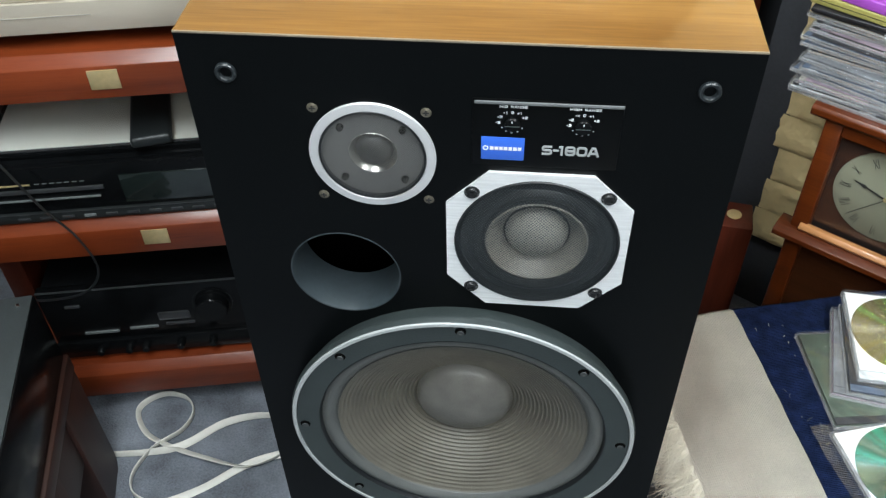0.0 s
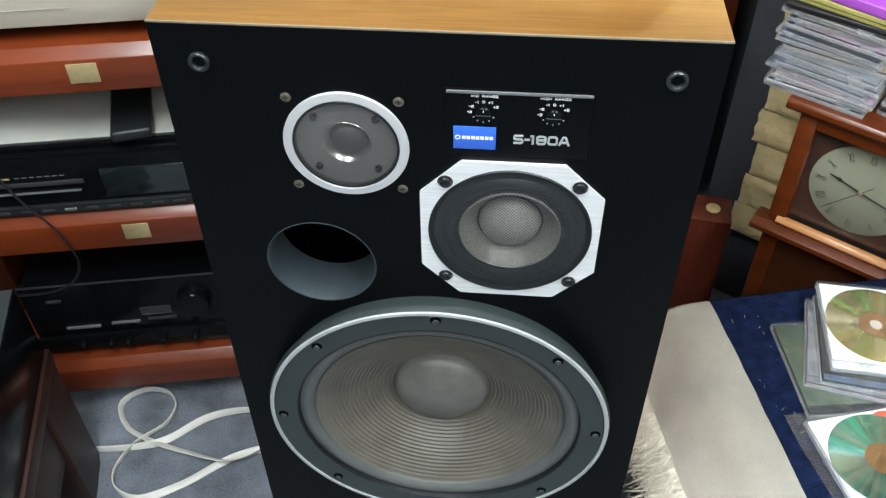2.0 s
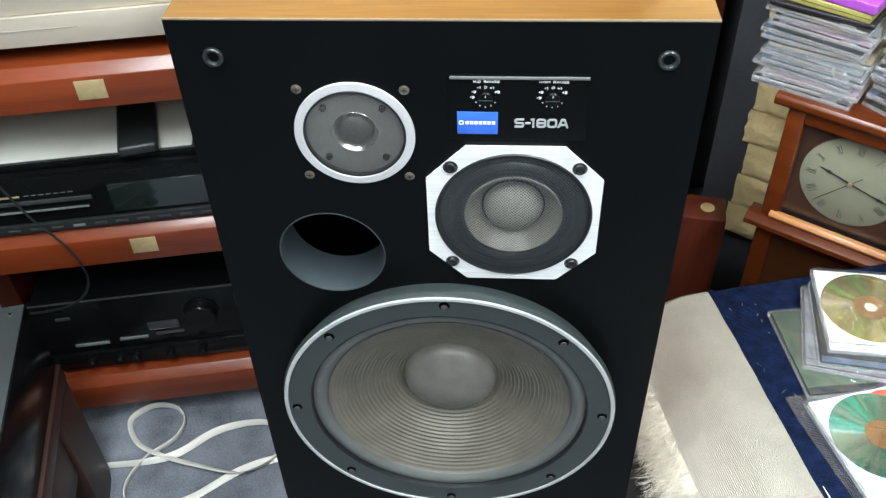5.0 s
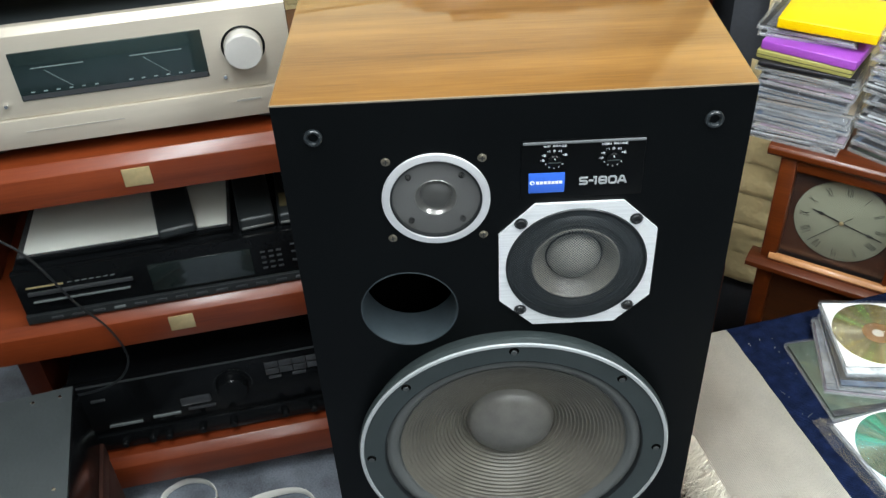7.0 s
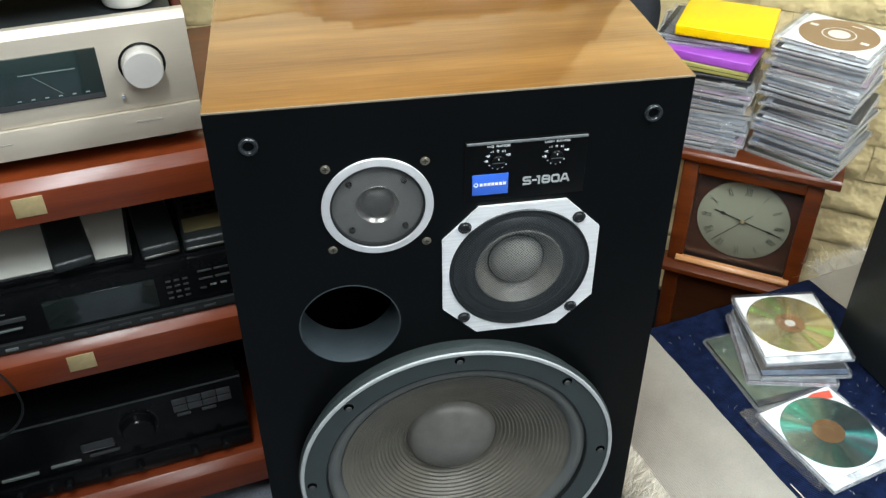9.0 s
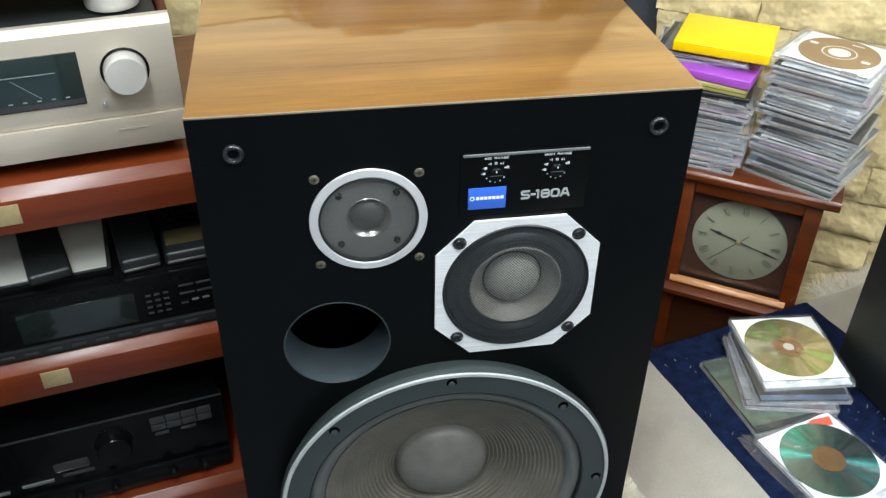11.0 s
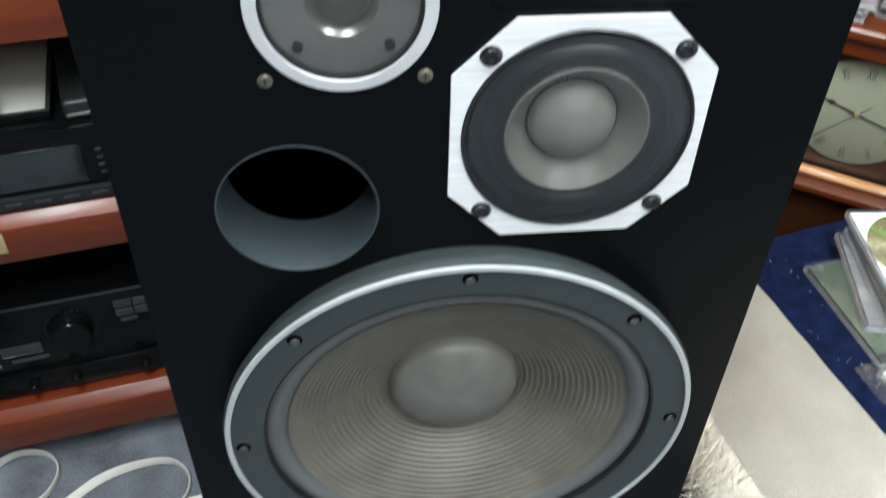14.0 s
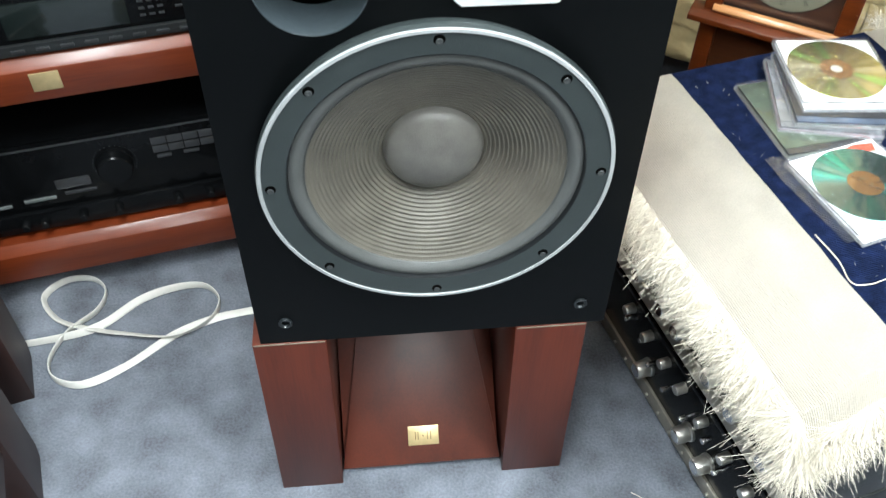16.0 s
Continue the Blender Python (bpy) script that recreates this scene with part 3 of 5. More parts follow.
prof = [(0.1296, -0.0128), (0.1288, -0.0150), (0.1282, -0.0150)]
for i in range(241):
    t = i / 240
    r = 0.1278 - 0.0798 * t
    y = -0.0142 + 0.042 * t ** 0.95
    rib = 0.00078 * (0.3 + 0.7 * min(1, 1.6 * t)) * math.sin(t * 2 * math.pi * 19) if 0.03 < t < 0.93 else 0
    prof.append((r, y + rib))
part("cone_edge", lathe([(0.1300, -0.0135), (0.1297, -0.0164), (0.1292, -0.0158), (0.1286, -0.0140)], 128, 0, WZ), SURROUND, sp, "glue line at the cone edge")
part("cone", lathe(prof, 144, 0, WZ), CONE, sp, "brown-grey ribbed paper cone")
cap = [(0.0515, 0.0262), (0.0502, 0.0215)]
for i in range(1, 17):
    a = math.pi / 2 * i / 16
    cap.append((0.0498 * math.cos(a) if i < 16 else 0, 0.0215 - 0.0165 * math.sin(a)))
part("dust_cap", lathe(cap, 96, 0, WZ), CAP, sp, "grey domed dust cap")

# tweeter
tw = part("tweeter_ring", lathe([(0.0505, 0.0005), (0.0505, -0.0014), (0.0501, -0.0019), (0.0436, -0.0024), (0.0430, -0.0020), (0.0428, 0.002)], 128, TWX, TWZ), ALU_RING, sp, "bright turned aluminium ring")
part("ring_gasket", lathe([(0.0431, -0.0014), (0.0424, -0.0022), (0.0410, -0.0016), (0.0408, 0.002)], 96, TWX, TWZ), RUBBER, tw)
part("faceplate", lathe([(0.0425, 0.003), (0.0198, 0.003), (0.0194, 0.0034)], 96, TWX, TWZ), TW_FACE, tw, "grey plate behind the mesh")
part("waveguide_lip", lathe([(0.0196, 0.0030), (0.0193, 0.0027), (0.0189, 0.0030), (0.0156, 0.0092), (0.0150, 0.0096)], 96, TWX, TWZ), CHROME_SATIN, tw, "polished funnel round the dome")
dm = [(0.0154, 0.0100), (0.0149, 0.0088)] + [(0.0146 * math.cos(math.pi / 2 * i / 10) if i < 10 else 0, 0.0080 - 0.0082 * math.sin(math.pi / 2 * i / 10)) for i in range(1, 11)]
part("dome", lathe(dm, 64, TWX, TWZ), DOME, tw, "soft grey dome")
part("mesh_grille", mesh_disc(0.0414, 0.0015, 0.00028, 0.0030, TWX, TWZ, -0.0006), WIRE, tw, "fine grey wire mesh")
for i in range(4):
    a = radians(45 + 90 * i)
    part("plate_screw", lathe([(0, -0.0008), (0.0022, -0.0008), (0.0029, 0.0004), (0.0029, 0.003)], 16, TWX + 0.0345 * math.cos(a), TWZ + 0.0345 * math.sin(a)), BLACKHOLE, tw)
for dx in (-0.0435, 0.0435):
    for dz in (-0.0432, 0.0432):
        screw(sp, TWX + dx, 0.0, TWZ + dz, 0.0043, SCREW)

# reflex port
part("port_tube", lathe([(PR - 0.0001, 0.0004), (PR - 0.0006, 0.0002), (PR - 0.0012, 0.0012), (PR - 0.0016, 0.048)], 96, PX, PZ), PORT, sp, "grey plastic port tube")
part("port_lip", lathe([(PR + 0.0004, 0.0003), (PR + 0.0003, -0.0003), (PR - 0.0003, -0.0005), (PR - 0.0011, 0.0), (PR - 0.0014, 0.0010)], 96, PX, PZ), PORT, sp, "thin rounded lip of the port")

# mid-range driver
oc, fl2 = 0.0757, 0.0415
pts = [(MX + a, MZ + b) for a, b in ((-fl2, oc), (fl2, oc), (oc, fl2), (oc, -fl2), (fl2, -oc), (-fl2, -oc), (-oc, -fl2), (-oc, fl2))]
bm = bmesh.new()
vs = [bm.verts.new((x, -0.003, z)) for x, z in pts]
cs = [bm.verts.new((MX + 0.0692 * math.cos(2 * math.pi * i / 96), -0.003, MZ + 0.0692 * math.sin(2 * math.pi * i / 96))) for i in range(96)]
es = [bm.edges.new((vs[i], vs[(i + 1) % 8])) for i in range(8)] + [bm.edges.new((cs[i], cs[(i + 1) % 96])) for i in range(96)]
rf = bmesh.ops.triangle_fill(bm, use_beauty=True, edges=es)
ex = bmesh.ops.extrude_face_region(bm, geom=[f for f in rf["geom"] if isinstance(f, bmesh.types.BMFace)])
bmesh.ops.translate(bm, vec=(0, 0.0029, 0), verts=[v for v in ex["geom"] if isinstance(v, bmesh.types.BMVert)])
md = part("midrange_plate", bm, ALU, sp, "octagonal brushed aluminium plate")
part("ring_gasket", lathe([(0.0693, -0.001), (0.0692, -0.0036), (0.0684, -0.0043), (0.0672, -0.004), (0.0668, -0.001), (0.0664, 0.004)], 112, MX, MZ), RUBBER, md)
part("surround", lathe([(0.0668, 0.004), (0.064, 0.0005), (0.058, 0.0005), (0.0548, -0.0022), (0.0525, -0.0028), (0.0502, -0.0018), (0.0470, 0.0006), (0.0445, 0.0002), (0.0428, -0.0010)], 96, MX, MZ), RUBBER, md)
part("cone", lathe([(0.0438, 0.0006), (0.0432, -0.0014), (0.0422, -0.0016), (0.036, 0.0055), (0.029, 0.0140), (0.0262, 0.0180)], 96, MX, MZ), MID_CONE, md, "grey-brown paper cone")
dm = [(0.0284, 0.0165), (0.0274, 0.0150)] + [(0.0268 * math.cos(math.pi / 2 * i / 14) if i < 14 else 0, 0.0145 - 0.0150 * math.sin(math.pi / 2 * i / 14)) for i in range(1, 15)]
part("dome", lathe(dm, 64, MX, MZ), MID_DOME, md, "grey dome")
part("dome_edge", lathe([(0.0268, 0.0146), (0.0272, 0.0134), (0.0280, 0.0134), (0.0286, 0.0146)], 80, MX, MZ), RUBBER, md, "dark seam round the dome")
part("mesh_grille", mesh_disc(0.0668, 0.0021, 0.00046, 0.0060, MX, MZ, -0.0026), WIRE_DARK, md, "black wire mesh guard")
for dx in (-0.0545, 0.0545):
    for dz in (-0.0545, 0.0545):
        s = part("bolt", lathe([(0.0052, -0.0028), (0.0052, -0.0042), (0.0044, -0.0056), (0.0030, -0.0059), (0.0026, -0.0046), (0, -0.0044)], 24, MX + dx, MZ + dz), BLACK_SCREW, md, "black socket-head bolt")
        part("washer_ring", lathe([(0.0064, -0.0030), (0.0062, -0.0036), (0.0054, -0.0036)], 24, MX + dx, MZ + dz), RUBBER, s)

# level controls
cp = part("control_panel", box(0.0070, 0.1185, -0.0009, 0.0, 0.9675, 1.0295, 0.0004), PANEL, sp, "glossier black control panel")
part("trim_bar", box(0.0088, 0.1182, -0.0026, -0.001, 1.0257, 1.0283, 0.0006), TRIM_GREY, cp, "grey metal trim bar")
for kx, word in ((0.0371, "MID RANGE"), (0.0901, "HIGH RANGE")):
    stroke_word("lettering", word, kx + 0.0006, 1.0232, 0.0021, 0.0022, 0.0004, -0.0011, WHITE_INK, cp, 0.22)
    kn = part("level_knob", lathe([(0.0063, -0.0008), (0.0063, -0.0040), (0.0054, -0.0049), (0, -0.0051)], 40, kx, 1.0085), BLACK_METAL, cp, "black rotary level knob")
    part("knob_slot", box(kx - 0.0058, kx + 0.0058, -0.0056, -0.0050, 1.0078, 1.0085, 0.0002), CAST, kn)
    part("pointer_line", box(kx - 0.0003, kx + 0.0003, -0.0054, -0.0049, 1.0112, 1.0128, 0.0001), WHITE_INK, kn)
    for lab, deg in (("-3", 180), ("-2", 150), ("-1", 119), ("0", 90), ("+1", 61), ("+2", 30)):
        rr = 0.0103 if lab != "0" else 0.0095
        stroke_word("dial_number", lab, kx + 1.04 * rr * math.cos(radians(deg)), 1.0085 + rr * math.sin(radians(deg)), 0.0020, 0.0022, 0.00042, -0.0011, WHITE_INK, cp, 0.2)
    for deg in (210, 240, 270, 300, 330):
        part("dial_dot", lathe([(0.00064, -0.0011), (0, -0.00112)], 10, kx + 0.0088 * math.cos(radians(deg)), 1.0085 + 0.0088 * math.sin(radians(deg))), WHITE_INK, cp)
bb = part("maker_badge", box(0.0142, 0.0472, -0.0019, -0.001, 0.9738, 0.9952, 0.0003), BLUE, cp, "bright blue badge with white lettering bars")
part("emblem", lathe([(0.0022, -0.002), (0.0021, -0.0022), (0.0014, -0.0022), (0.0013, -0.002)], 20, 0.0176, 0.9850), WHITE_INK, bb)
for i in range(7):
    bx0 = 0.0210 + i * 0.00355
    part("lettering_bar", box(bx0, bx0 + 0.0028, -0.0022, -0.002, 0.9835, 0.9865, 0), WHITE_INK, bb)
for ch, x0, x1 in (("S", 0.0606, 0.0686), ("-", 0.0693, 0.0737), ("1", 0.0731, 0.0774), ("8", 0.0783, 0.0863), ("0", 0.0871, 0.0951), ("A", 0.0955, 0.1042)):
    part("model_lettering", stroke_glyph(bmesh.new(), ch, x0, 0.9804, x1 - x0, 0.0086, 0.0017, -0.0016, 0.0006), SILVER_EDGE, cp)


# ---- loudspeaker stand ----
def brass_badge(parent, m, w=0.046, h=0.029, marked=False):
    b = part("brass_badge", box(-w / 2, w / 2, -0.0022, -0.0004, -h / 2, h / 2, 0.0005), GOLD, parent, "small engraved brass plate")
    b.matrix_basis = m
    if marked:
        for x0, x1, z0, z1 in ((-0.0125, -0.0113, -0.006, 0.006), (-0.0085, -0.0073, -0.006, 0.006), (-0.0015, 0.0005, -0.001, 0.001), (0.0055, 0.0067, -0.006, 0.006), (0.0105, 0.0117, -0.006, 0.006)):
            part("engraved_bar", box(x0, x1, -0.0025, -0.0023, z0, z1, 0), GOLD_LINE, b)
    return b


def speaker_stand(label, m, h=0.3555):
    st = thing("speaker_stand", label, "speaker stand", m, "wooden speaker stands")
    for sx in (-1, 1):
        xa, xb = sorted((sx * 0.205, sx * 0.116))
        xo = 0.004 * sx
        bm = bmesh.new()
        foot = [(xa + xo, -0.0012), (xb + xo, -0.0012), (xb + xo, 0.30), (xa + xo, 0.30)]
        head = [(xa, -0.0012), (xb, -0.0012), (xb, 0.30), (xa, 0.30)]
        va = [bm.verts.new((x, y, 0)) for x, y in foot]
        vb = [bm.verts.new((x, y, h)) for x, y in head]
        fs = [bm.faces.new(va), bm.faces.new(vb[::-1])] + [bm.faces.new((va[i], vb[i], vb[(i + 1) % 4], va[(i + 1) % 4])) for i in range(4)]
        bmesh.ops.bevel(bm, geom=list({e for f in fs for e in f.edges}), offset=0.0012, segments=2, profile=0.5, affect="EDGES")
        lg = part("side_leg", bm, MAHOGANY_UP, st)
        part("veneer_edge", box(xa + 0.0015, xb - 0.0015, -0.0020, -0.0011, h - 0.0026, h - 0.0006, 0.0002), EDGE, lg, "pale strip along the top edge")
    bm = bmesh.new()
    lo, hi = (0.014, 0.015), (0.235, 0.235)
    vs = [bm.verts.new((x, y + dy, z + dz)) for dy, dz in ((0, 0), (0.013, -0.013)) for x, y, z in ((-0.1185, *lo), (0.1185, *lo), (0.070, *hi), (-0.070, *hi))]
    fs = [bm.faces.new(vs[:4]), bm.faces.new(vs[:3:-1])] + [bm.faces.new((vs[i], vs[i + 4], vs[(i + 1) % 4 + 4], vs[(i + 1) % 4])) for i in range(4)]
    bmesh.ops.bevel(bm, geom=list({e for f in fs for e in f.edges}), offset=0.001, segments=2, profile=0.5, affect="EDGES")
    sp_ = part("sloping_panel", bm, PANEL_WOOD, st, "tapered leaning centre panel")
    # Wings added to fill the black gaps where lit inner leg faces belong.
    for sx in (-1, 1):
        bm = bmesh.new()
        tri = [(sx * 0.1165, 0.022, 0.012), (sx * 0.0712, 0.2445, 0.2335), (sx * 0.1155, 0.255, 0.2335)]
        va = [bm.verts.new(p) for p in tri]
        vb = [bm.verts.new((x, y + 0.006, z - 0.006)) for x, y, z in tri]
        bm.faces.new(va)
        bm.faces.new(vb[::-1])
        for i in range(3):
            bm.faces.new((va[i], vb[i], vb[(i + 1) % 3], va[(i + 1) % 3]))
        bmesh.ops.recalc_face_normals(bm, faces=bm.faces)
        part("gap_fill_wing", bm, MAHOGANY_UP, st)
    brass_badge(sp_, pose(0.004, 0.0443, 0.0448, -45, 0, 0), marked=True)
    part("rear_brace", box(-0.115, 0.115, 0.27, 0.285, 0.12, h - 0.01, 0.001), MAHOGANY_UP, st)
    part("base_board", box(-0.115, 0.115, 0.06, 0.27, 0.004, 0.02, 0.001), MAHOGANY_UP, st)
    return st


speaker_stand("reddish mahogany speaker stand with brass badge under the loudspeaker", pose(-0.0155, 0, 0))
po = thing("wooden_post", "low mahogany post with an inlaid brass disc on top", "post", pose(0.423, 0.650, 0, 0, 0, -8))
part("post", box(-0.06, 0.032, -0.034, 0.034, 0, 0.358, 0.003), MAHOGANY_UP, po)
part("post_block", box(-0.16, -0.061, -0.03, 0.03, 0, 0.372, 0.003), MAHOGANY_UP, po)
part("brass_disc", lathe([(0.0125, 0), (0.0125, 0.0012), (0.011, 0.0018), (0, 0.0018)], 32, 0, 0.358, axis="Z"), GOLD, po, "inlaid brass disc")

# ---- hi-fi rack ----
RX, RY, RT = -0.517, 0.43, 11.2
RACK = pose(RX, RY, 0, 0, 0, RT)
rk = thing("hifi_rack", "mahogany hi-fi rack with thick chamfered shelves and brass badges", "rack", RACK)
for z0, z1 in ((0.706, 0.756), (0.412, 0.464), (0.055, 0.112)):
    zt = z1 + 0.015
    sh = part("shelf", prism([(0, z0), (0, z1), (0.015, zt), (0.46, zt), (0.46, z0)], "X", -0.355, 0.355, bev=0.0012), MAHOGANY, rk)
    if z0 > 0.3:
        brass_badge(sh, pose(-0.003, 0, z1 - 0.0195, 0, 0, 0), 0.0405, 0.030)
for sx in (-1, 1):
    for za, zb in ((0.0, 0.0545), (0.128, 0.4115), (0.480, 0.7055)):
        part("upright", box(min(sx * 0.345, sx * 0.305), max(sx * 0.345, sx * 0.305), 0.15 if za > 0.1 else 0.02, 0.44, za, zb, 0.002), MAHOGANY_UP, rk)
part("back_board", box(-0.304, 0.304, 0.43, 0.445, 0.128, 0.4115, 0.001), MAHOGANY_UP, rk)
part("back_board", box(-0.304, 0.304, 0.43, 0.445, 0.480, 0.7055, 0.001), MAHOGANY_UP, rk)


def foot(parent, x, y, z, r=0.02, h=0.02, material=None):
    part("foot", lathe([(0, 0), (r * 0.9, 0), (r, 0.003), (r, h), (0, h)], 24, x, z, axis="Z", cy=y), material or RUBBER, parent)


# champagne amplifier
am = thing("amplifier", "champagne gold amplifier with dark meter window and large knob", "amplifier", RACK)
AZ0, AZ1, AY = 0.797, 0.972, 0.024
part("lower_fascia", prism([(AY - 0.002, AZ0), (AY - 0.004, 0.842), (AY + 0.02, 0.842), (AY + 0.02, AZ0)], "X", -0.249, 0.249, bev=0.001), CHAMPAGNE, am)
part("fascia", prism([(AY, 0.8432), (AY, AZ1 - 0.010), (AY + 0.009, AZ1), (AY + 0.02, AZ1), (AY + 0.02, 0.8432)], "X", -0.249, 0.249, bev=0.0008), CHAMPAGNE, am, "satin champagne aluminium front")
part("body", box(-0.235, 0.235, AY + 0.021, AY + 0.40, AZ0 + 0.004, AZ1 - 0.004, 0.002), BLACK_SATIN, am)
for sx in (-1, 1):
    part("side_cheek", box(min(sx * 0.25, sx * 0.237), max(sx * 0.25, sx * 0.237), AY + 0.022, AY + 0.40, AZ0, AZ1 - 0.002, 0.003), MAHOGANY_UP, am, "dark red wood cheek")
    foot(am, sx * 0.2, AY + 0.06, 0.771, 0.024, 0.03)
    foot(am, sx * 0.2, AY + 0.34, 0.771, 0.024, 0.03)
mw = part("meter_window", box(-0.126, 0.130, AY - 0.0022, AY + 0.003, 0.868, 0.939, 0.0008), GLASS_DISPLAY, am, "dark glass meter window")
for cx in (-0.066, 0.066):
    part("scale_line", box(cx - 0.036, cx + 0.034, AY - 0.0028, AY - 0.0023, 0.9145, 0.9157, 0), METER_PRINT, mw)
    nd = part("needle", box(-0.00025, 0.00025, -0.0028, -0.0023, 0, 0.042, 0), METER_PRINT, mw)
    nd.matrix_basis = pose(cx + 0.012, AY, 0.883, 0, -48, 0)
    for i in range(6):
        part("scale_mark", box(cx - 0.045 + i * 0.017, cx - 0.040 + i * 0.017, AY - 0.0028, AY - 0.0023, 0.8795, 0.8812, 0), METER_PRINT, mw)
part("window_strip", box(-0.124, 0.128, AY - 0.0027, AY - 0.0023, 0.8695, 0.8765, 0), GREY_KEY, mw)
ak = part("volume_knob", lathe([(0.0262, -0.001), (0.0262, -0.021), (0.0245, -0.0235), (0, -0.024)], 64, 0.1835, 0.9065, cy=AY), PALE_METAL, am, "large pale aluminium knob")
part("knob_recess", lathe([(0.0305, -0.0006), (0.0295, -0.0012), (0.027, -0.0006)], 64, 0.1835, 0.9065, cy=AY), BLACK_METAL, ak)
for kx in (-0.149, 0.151):
    part("push_button", lathe([(0.0032, 0), (0.0032, -0.005), (0.0026, -0.006), (0, -0.006)], 20, kx, 0.865, cy=AY), CHROME, am)
part("lettering_bar", box(-0.135, 0.0, AY - 0.0046, AY - 0.0036, 0.8220, 0.8230, 0), TRAY, am)
part("lettering_bar", box(0.16, 0.195, AY - 0.0046, AY - 0.0036, 0.8235, 0.8265, 0), TRAY, am)

# pale unit on top of the amplifier
tu = thing("disc_player", "pale silver component on large round feet atop the amplifier", "hi-fi unit", RACK)
part("body", box(-0.24, 0.235, 0.045, 0.38, 1.006, 1.10, 0.004), PALE_METAL, tu)
for fx in (-0.185, 0.185):
    for fy in (0.085, 0.33):
        f = part("foot", lathe([(0, 0), (0.033, 0), (0.0345, 0.004), (0.033, 0.022), (0.026, 0.033), (0, 0.033)], 40, fx, 0.973, axis="Z", cy=fy), PALE_METAL, tu)
        part("foot_ring", lathe([(0.0262, 0.0305), (0.0272, 0.0325), (0.0245, 0.0336)], 40, fx, 0.973, axis="Z", cy=fy), CREAM, f)

# tuner with bits on it
tn = thing("tuner", "glossy black tuner with green-grey display window", "tuner", RACK @ pose(0, -0.016, -0.004))
part("body", box(-0.235, 0.259, 0.042, 0.38, 0.489, 0.588, 0.002), BLACK_METAL, tn)
part("fascia", box(-0.238, 0.262, 0.03, 0.042, 0.487, 0.588, 0.0015), BLACK_METAL, tn, "gloss black front")
part("display", box(-0.033, 0.131, 0.0275, 0.031, 0.5125, 0.566, 0.0008), TUNER_GLASS, tn, "green-grey display glass")
part("lower_ledge", box(-0.238, 0.262, 0.0245, 0.031, 0.488, 0.505, 0.001), BLACK_SATIN, tn)
part("trim_line", box(-0.236, 0.260, 0.0236, 0.0246, 0.5045, 0.5056, 0), GREY_KEY, tn)
part("tape_slot", box(-0.222, -0.06, 0.0275, 0.031, 0.542, 0.549, 0.0005), GREY_KEY, tn)
part("slot_line", box(-0.218, -0.068, 0.0268, 0.031, 0.528, 0.530, 0), DIM_PRINT, tn)
part("gold_lettering_bar", box(-0.222, -0.165, 0.0292, 0.0302, 0.5565, 0.5595, 0), GOLD, tn)
for i in range(7):
    part("print_bar", box(-0.158 + i * 0.011, -0.151 + i * 0.011, 0.0292, 0.0302, 0.558, 0.5592, 0), DIM_PRINT, tn)
for r in range(4):
    for c in range(3):
        part("key", box(0.146 + c * 0.013, 0.154 + c * 0.013, 0.0285, 0.031, 0.520 + r * 0.011, 0.5235 + r * 0.011, 0.0006), GREY_KEY, tn)
for bx0, bz in ((0.196, 0.560), (0.222, 0.560), (0.196, 0.545), (0.222, 0.545), (0.196, 0.527), (0.212, 0.530), (0.228, 0.530)):
    part("button", box(bx0, bx0 + (0.022 if bz > 0.54 else 0.010), 0.0285, 0.031, bz, bz + 0.0035, 0.0006), DIM_PRINT if bz == 0.530 else GREY_KEY, tn)
for i in range(13):
    part("button", box(-0.20 + i * 0.033, -0.182 + i * 0.033, 0.022, 0.0246, 0.494, 0.4985, 0.0006), GREY_KEY if i != 3 else DIM_PRINT, tn)
for fx in (-0.19, 0.17):
    for fy in (0.07, 0.34):
        foot(tn, fx, fy, 0.4832, 0.018, 0.007)

pb = thing("shallow_box", "cream shallow box with a clear lid on the tuner", "box", RACK @ pose(0, -0.016, -0.004))
part("tray", box(-0.225, 0.108, 0.052, 0.30, 0.5885, 0.600, 0.002), BLACK_METAL, pb)
part("card", box(-0.217, 0.102, 0.060, 0.29, 0.6003, 0.6025, 0.0006), CREAM, pb, "cream card inlay")
part("lid", box(-0.225, 0.108, 0.050, 0.30, 0.6028, 0.6052, 0.0008), LID, pb)


def remote(x, y, z, rz, w, l, label, h=0.018, strip=False, keys=True):
    rm = thing("remote_control", label, "remote control", RACK @ pose(x, y - 0.016, z - 0.004, 0, 0, rz), "remote controls on the tuner")
    part("case", box(-w / 2, w / 2, 0, l, 0, h, 0.006, seg=4), BLACK_SATIN, rm)
    if strip:
        part("front_strip", box(-w / 2 + 0.003, w / 2 - 0.003, -0.0012, 0.0012, 0.0065, 0.0105, 0.0005), CHROME_SATIN, rm, "bright strip along the end")
    for r in range(4 if keys else 0):
        for c in range(3):
            part("button", box(-w * 0.33 + c * w * 0.24, -w * 0.33 + c * w * 0.24 + w * 0.15, 0.075 + r * 0.02, 0.083 + r * 0.02, h - 0.0005, h + 0.0010, 0.0005), BLACK_METAL, rm)
    return rm


remote(0.027, 0.038, 0.6055, 8, 0.060, 0.19, "black rounded remote control lying on a cream box", keys=False)
remote(0.151, 0.045, 0.5885, 4, 0.058, 0.19, "black remote control with a pale end strip on the tuner", 0.026, True, False)
rb = remote(0.222, 0.045, 0.5885, 0, 0.074, 0.16, "flat black control unit with an olive panel on the tuner", 0.024, True, True)
part("olive_panel", box(-0.032, 0.032, 0.022, 0.062, 0.0236, 0.0246, 0.0003), OLIVE_DARK, rb, "dull olive panel")

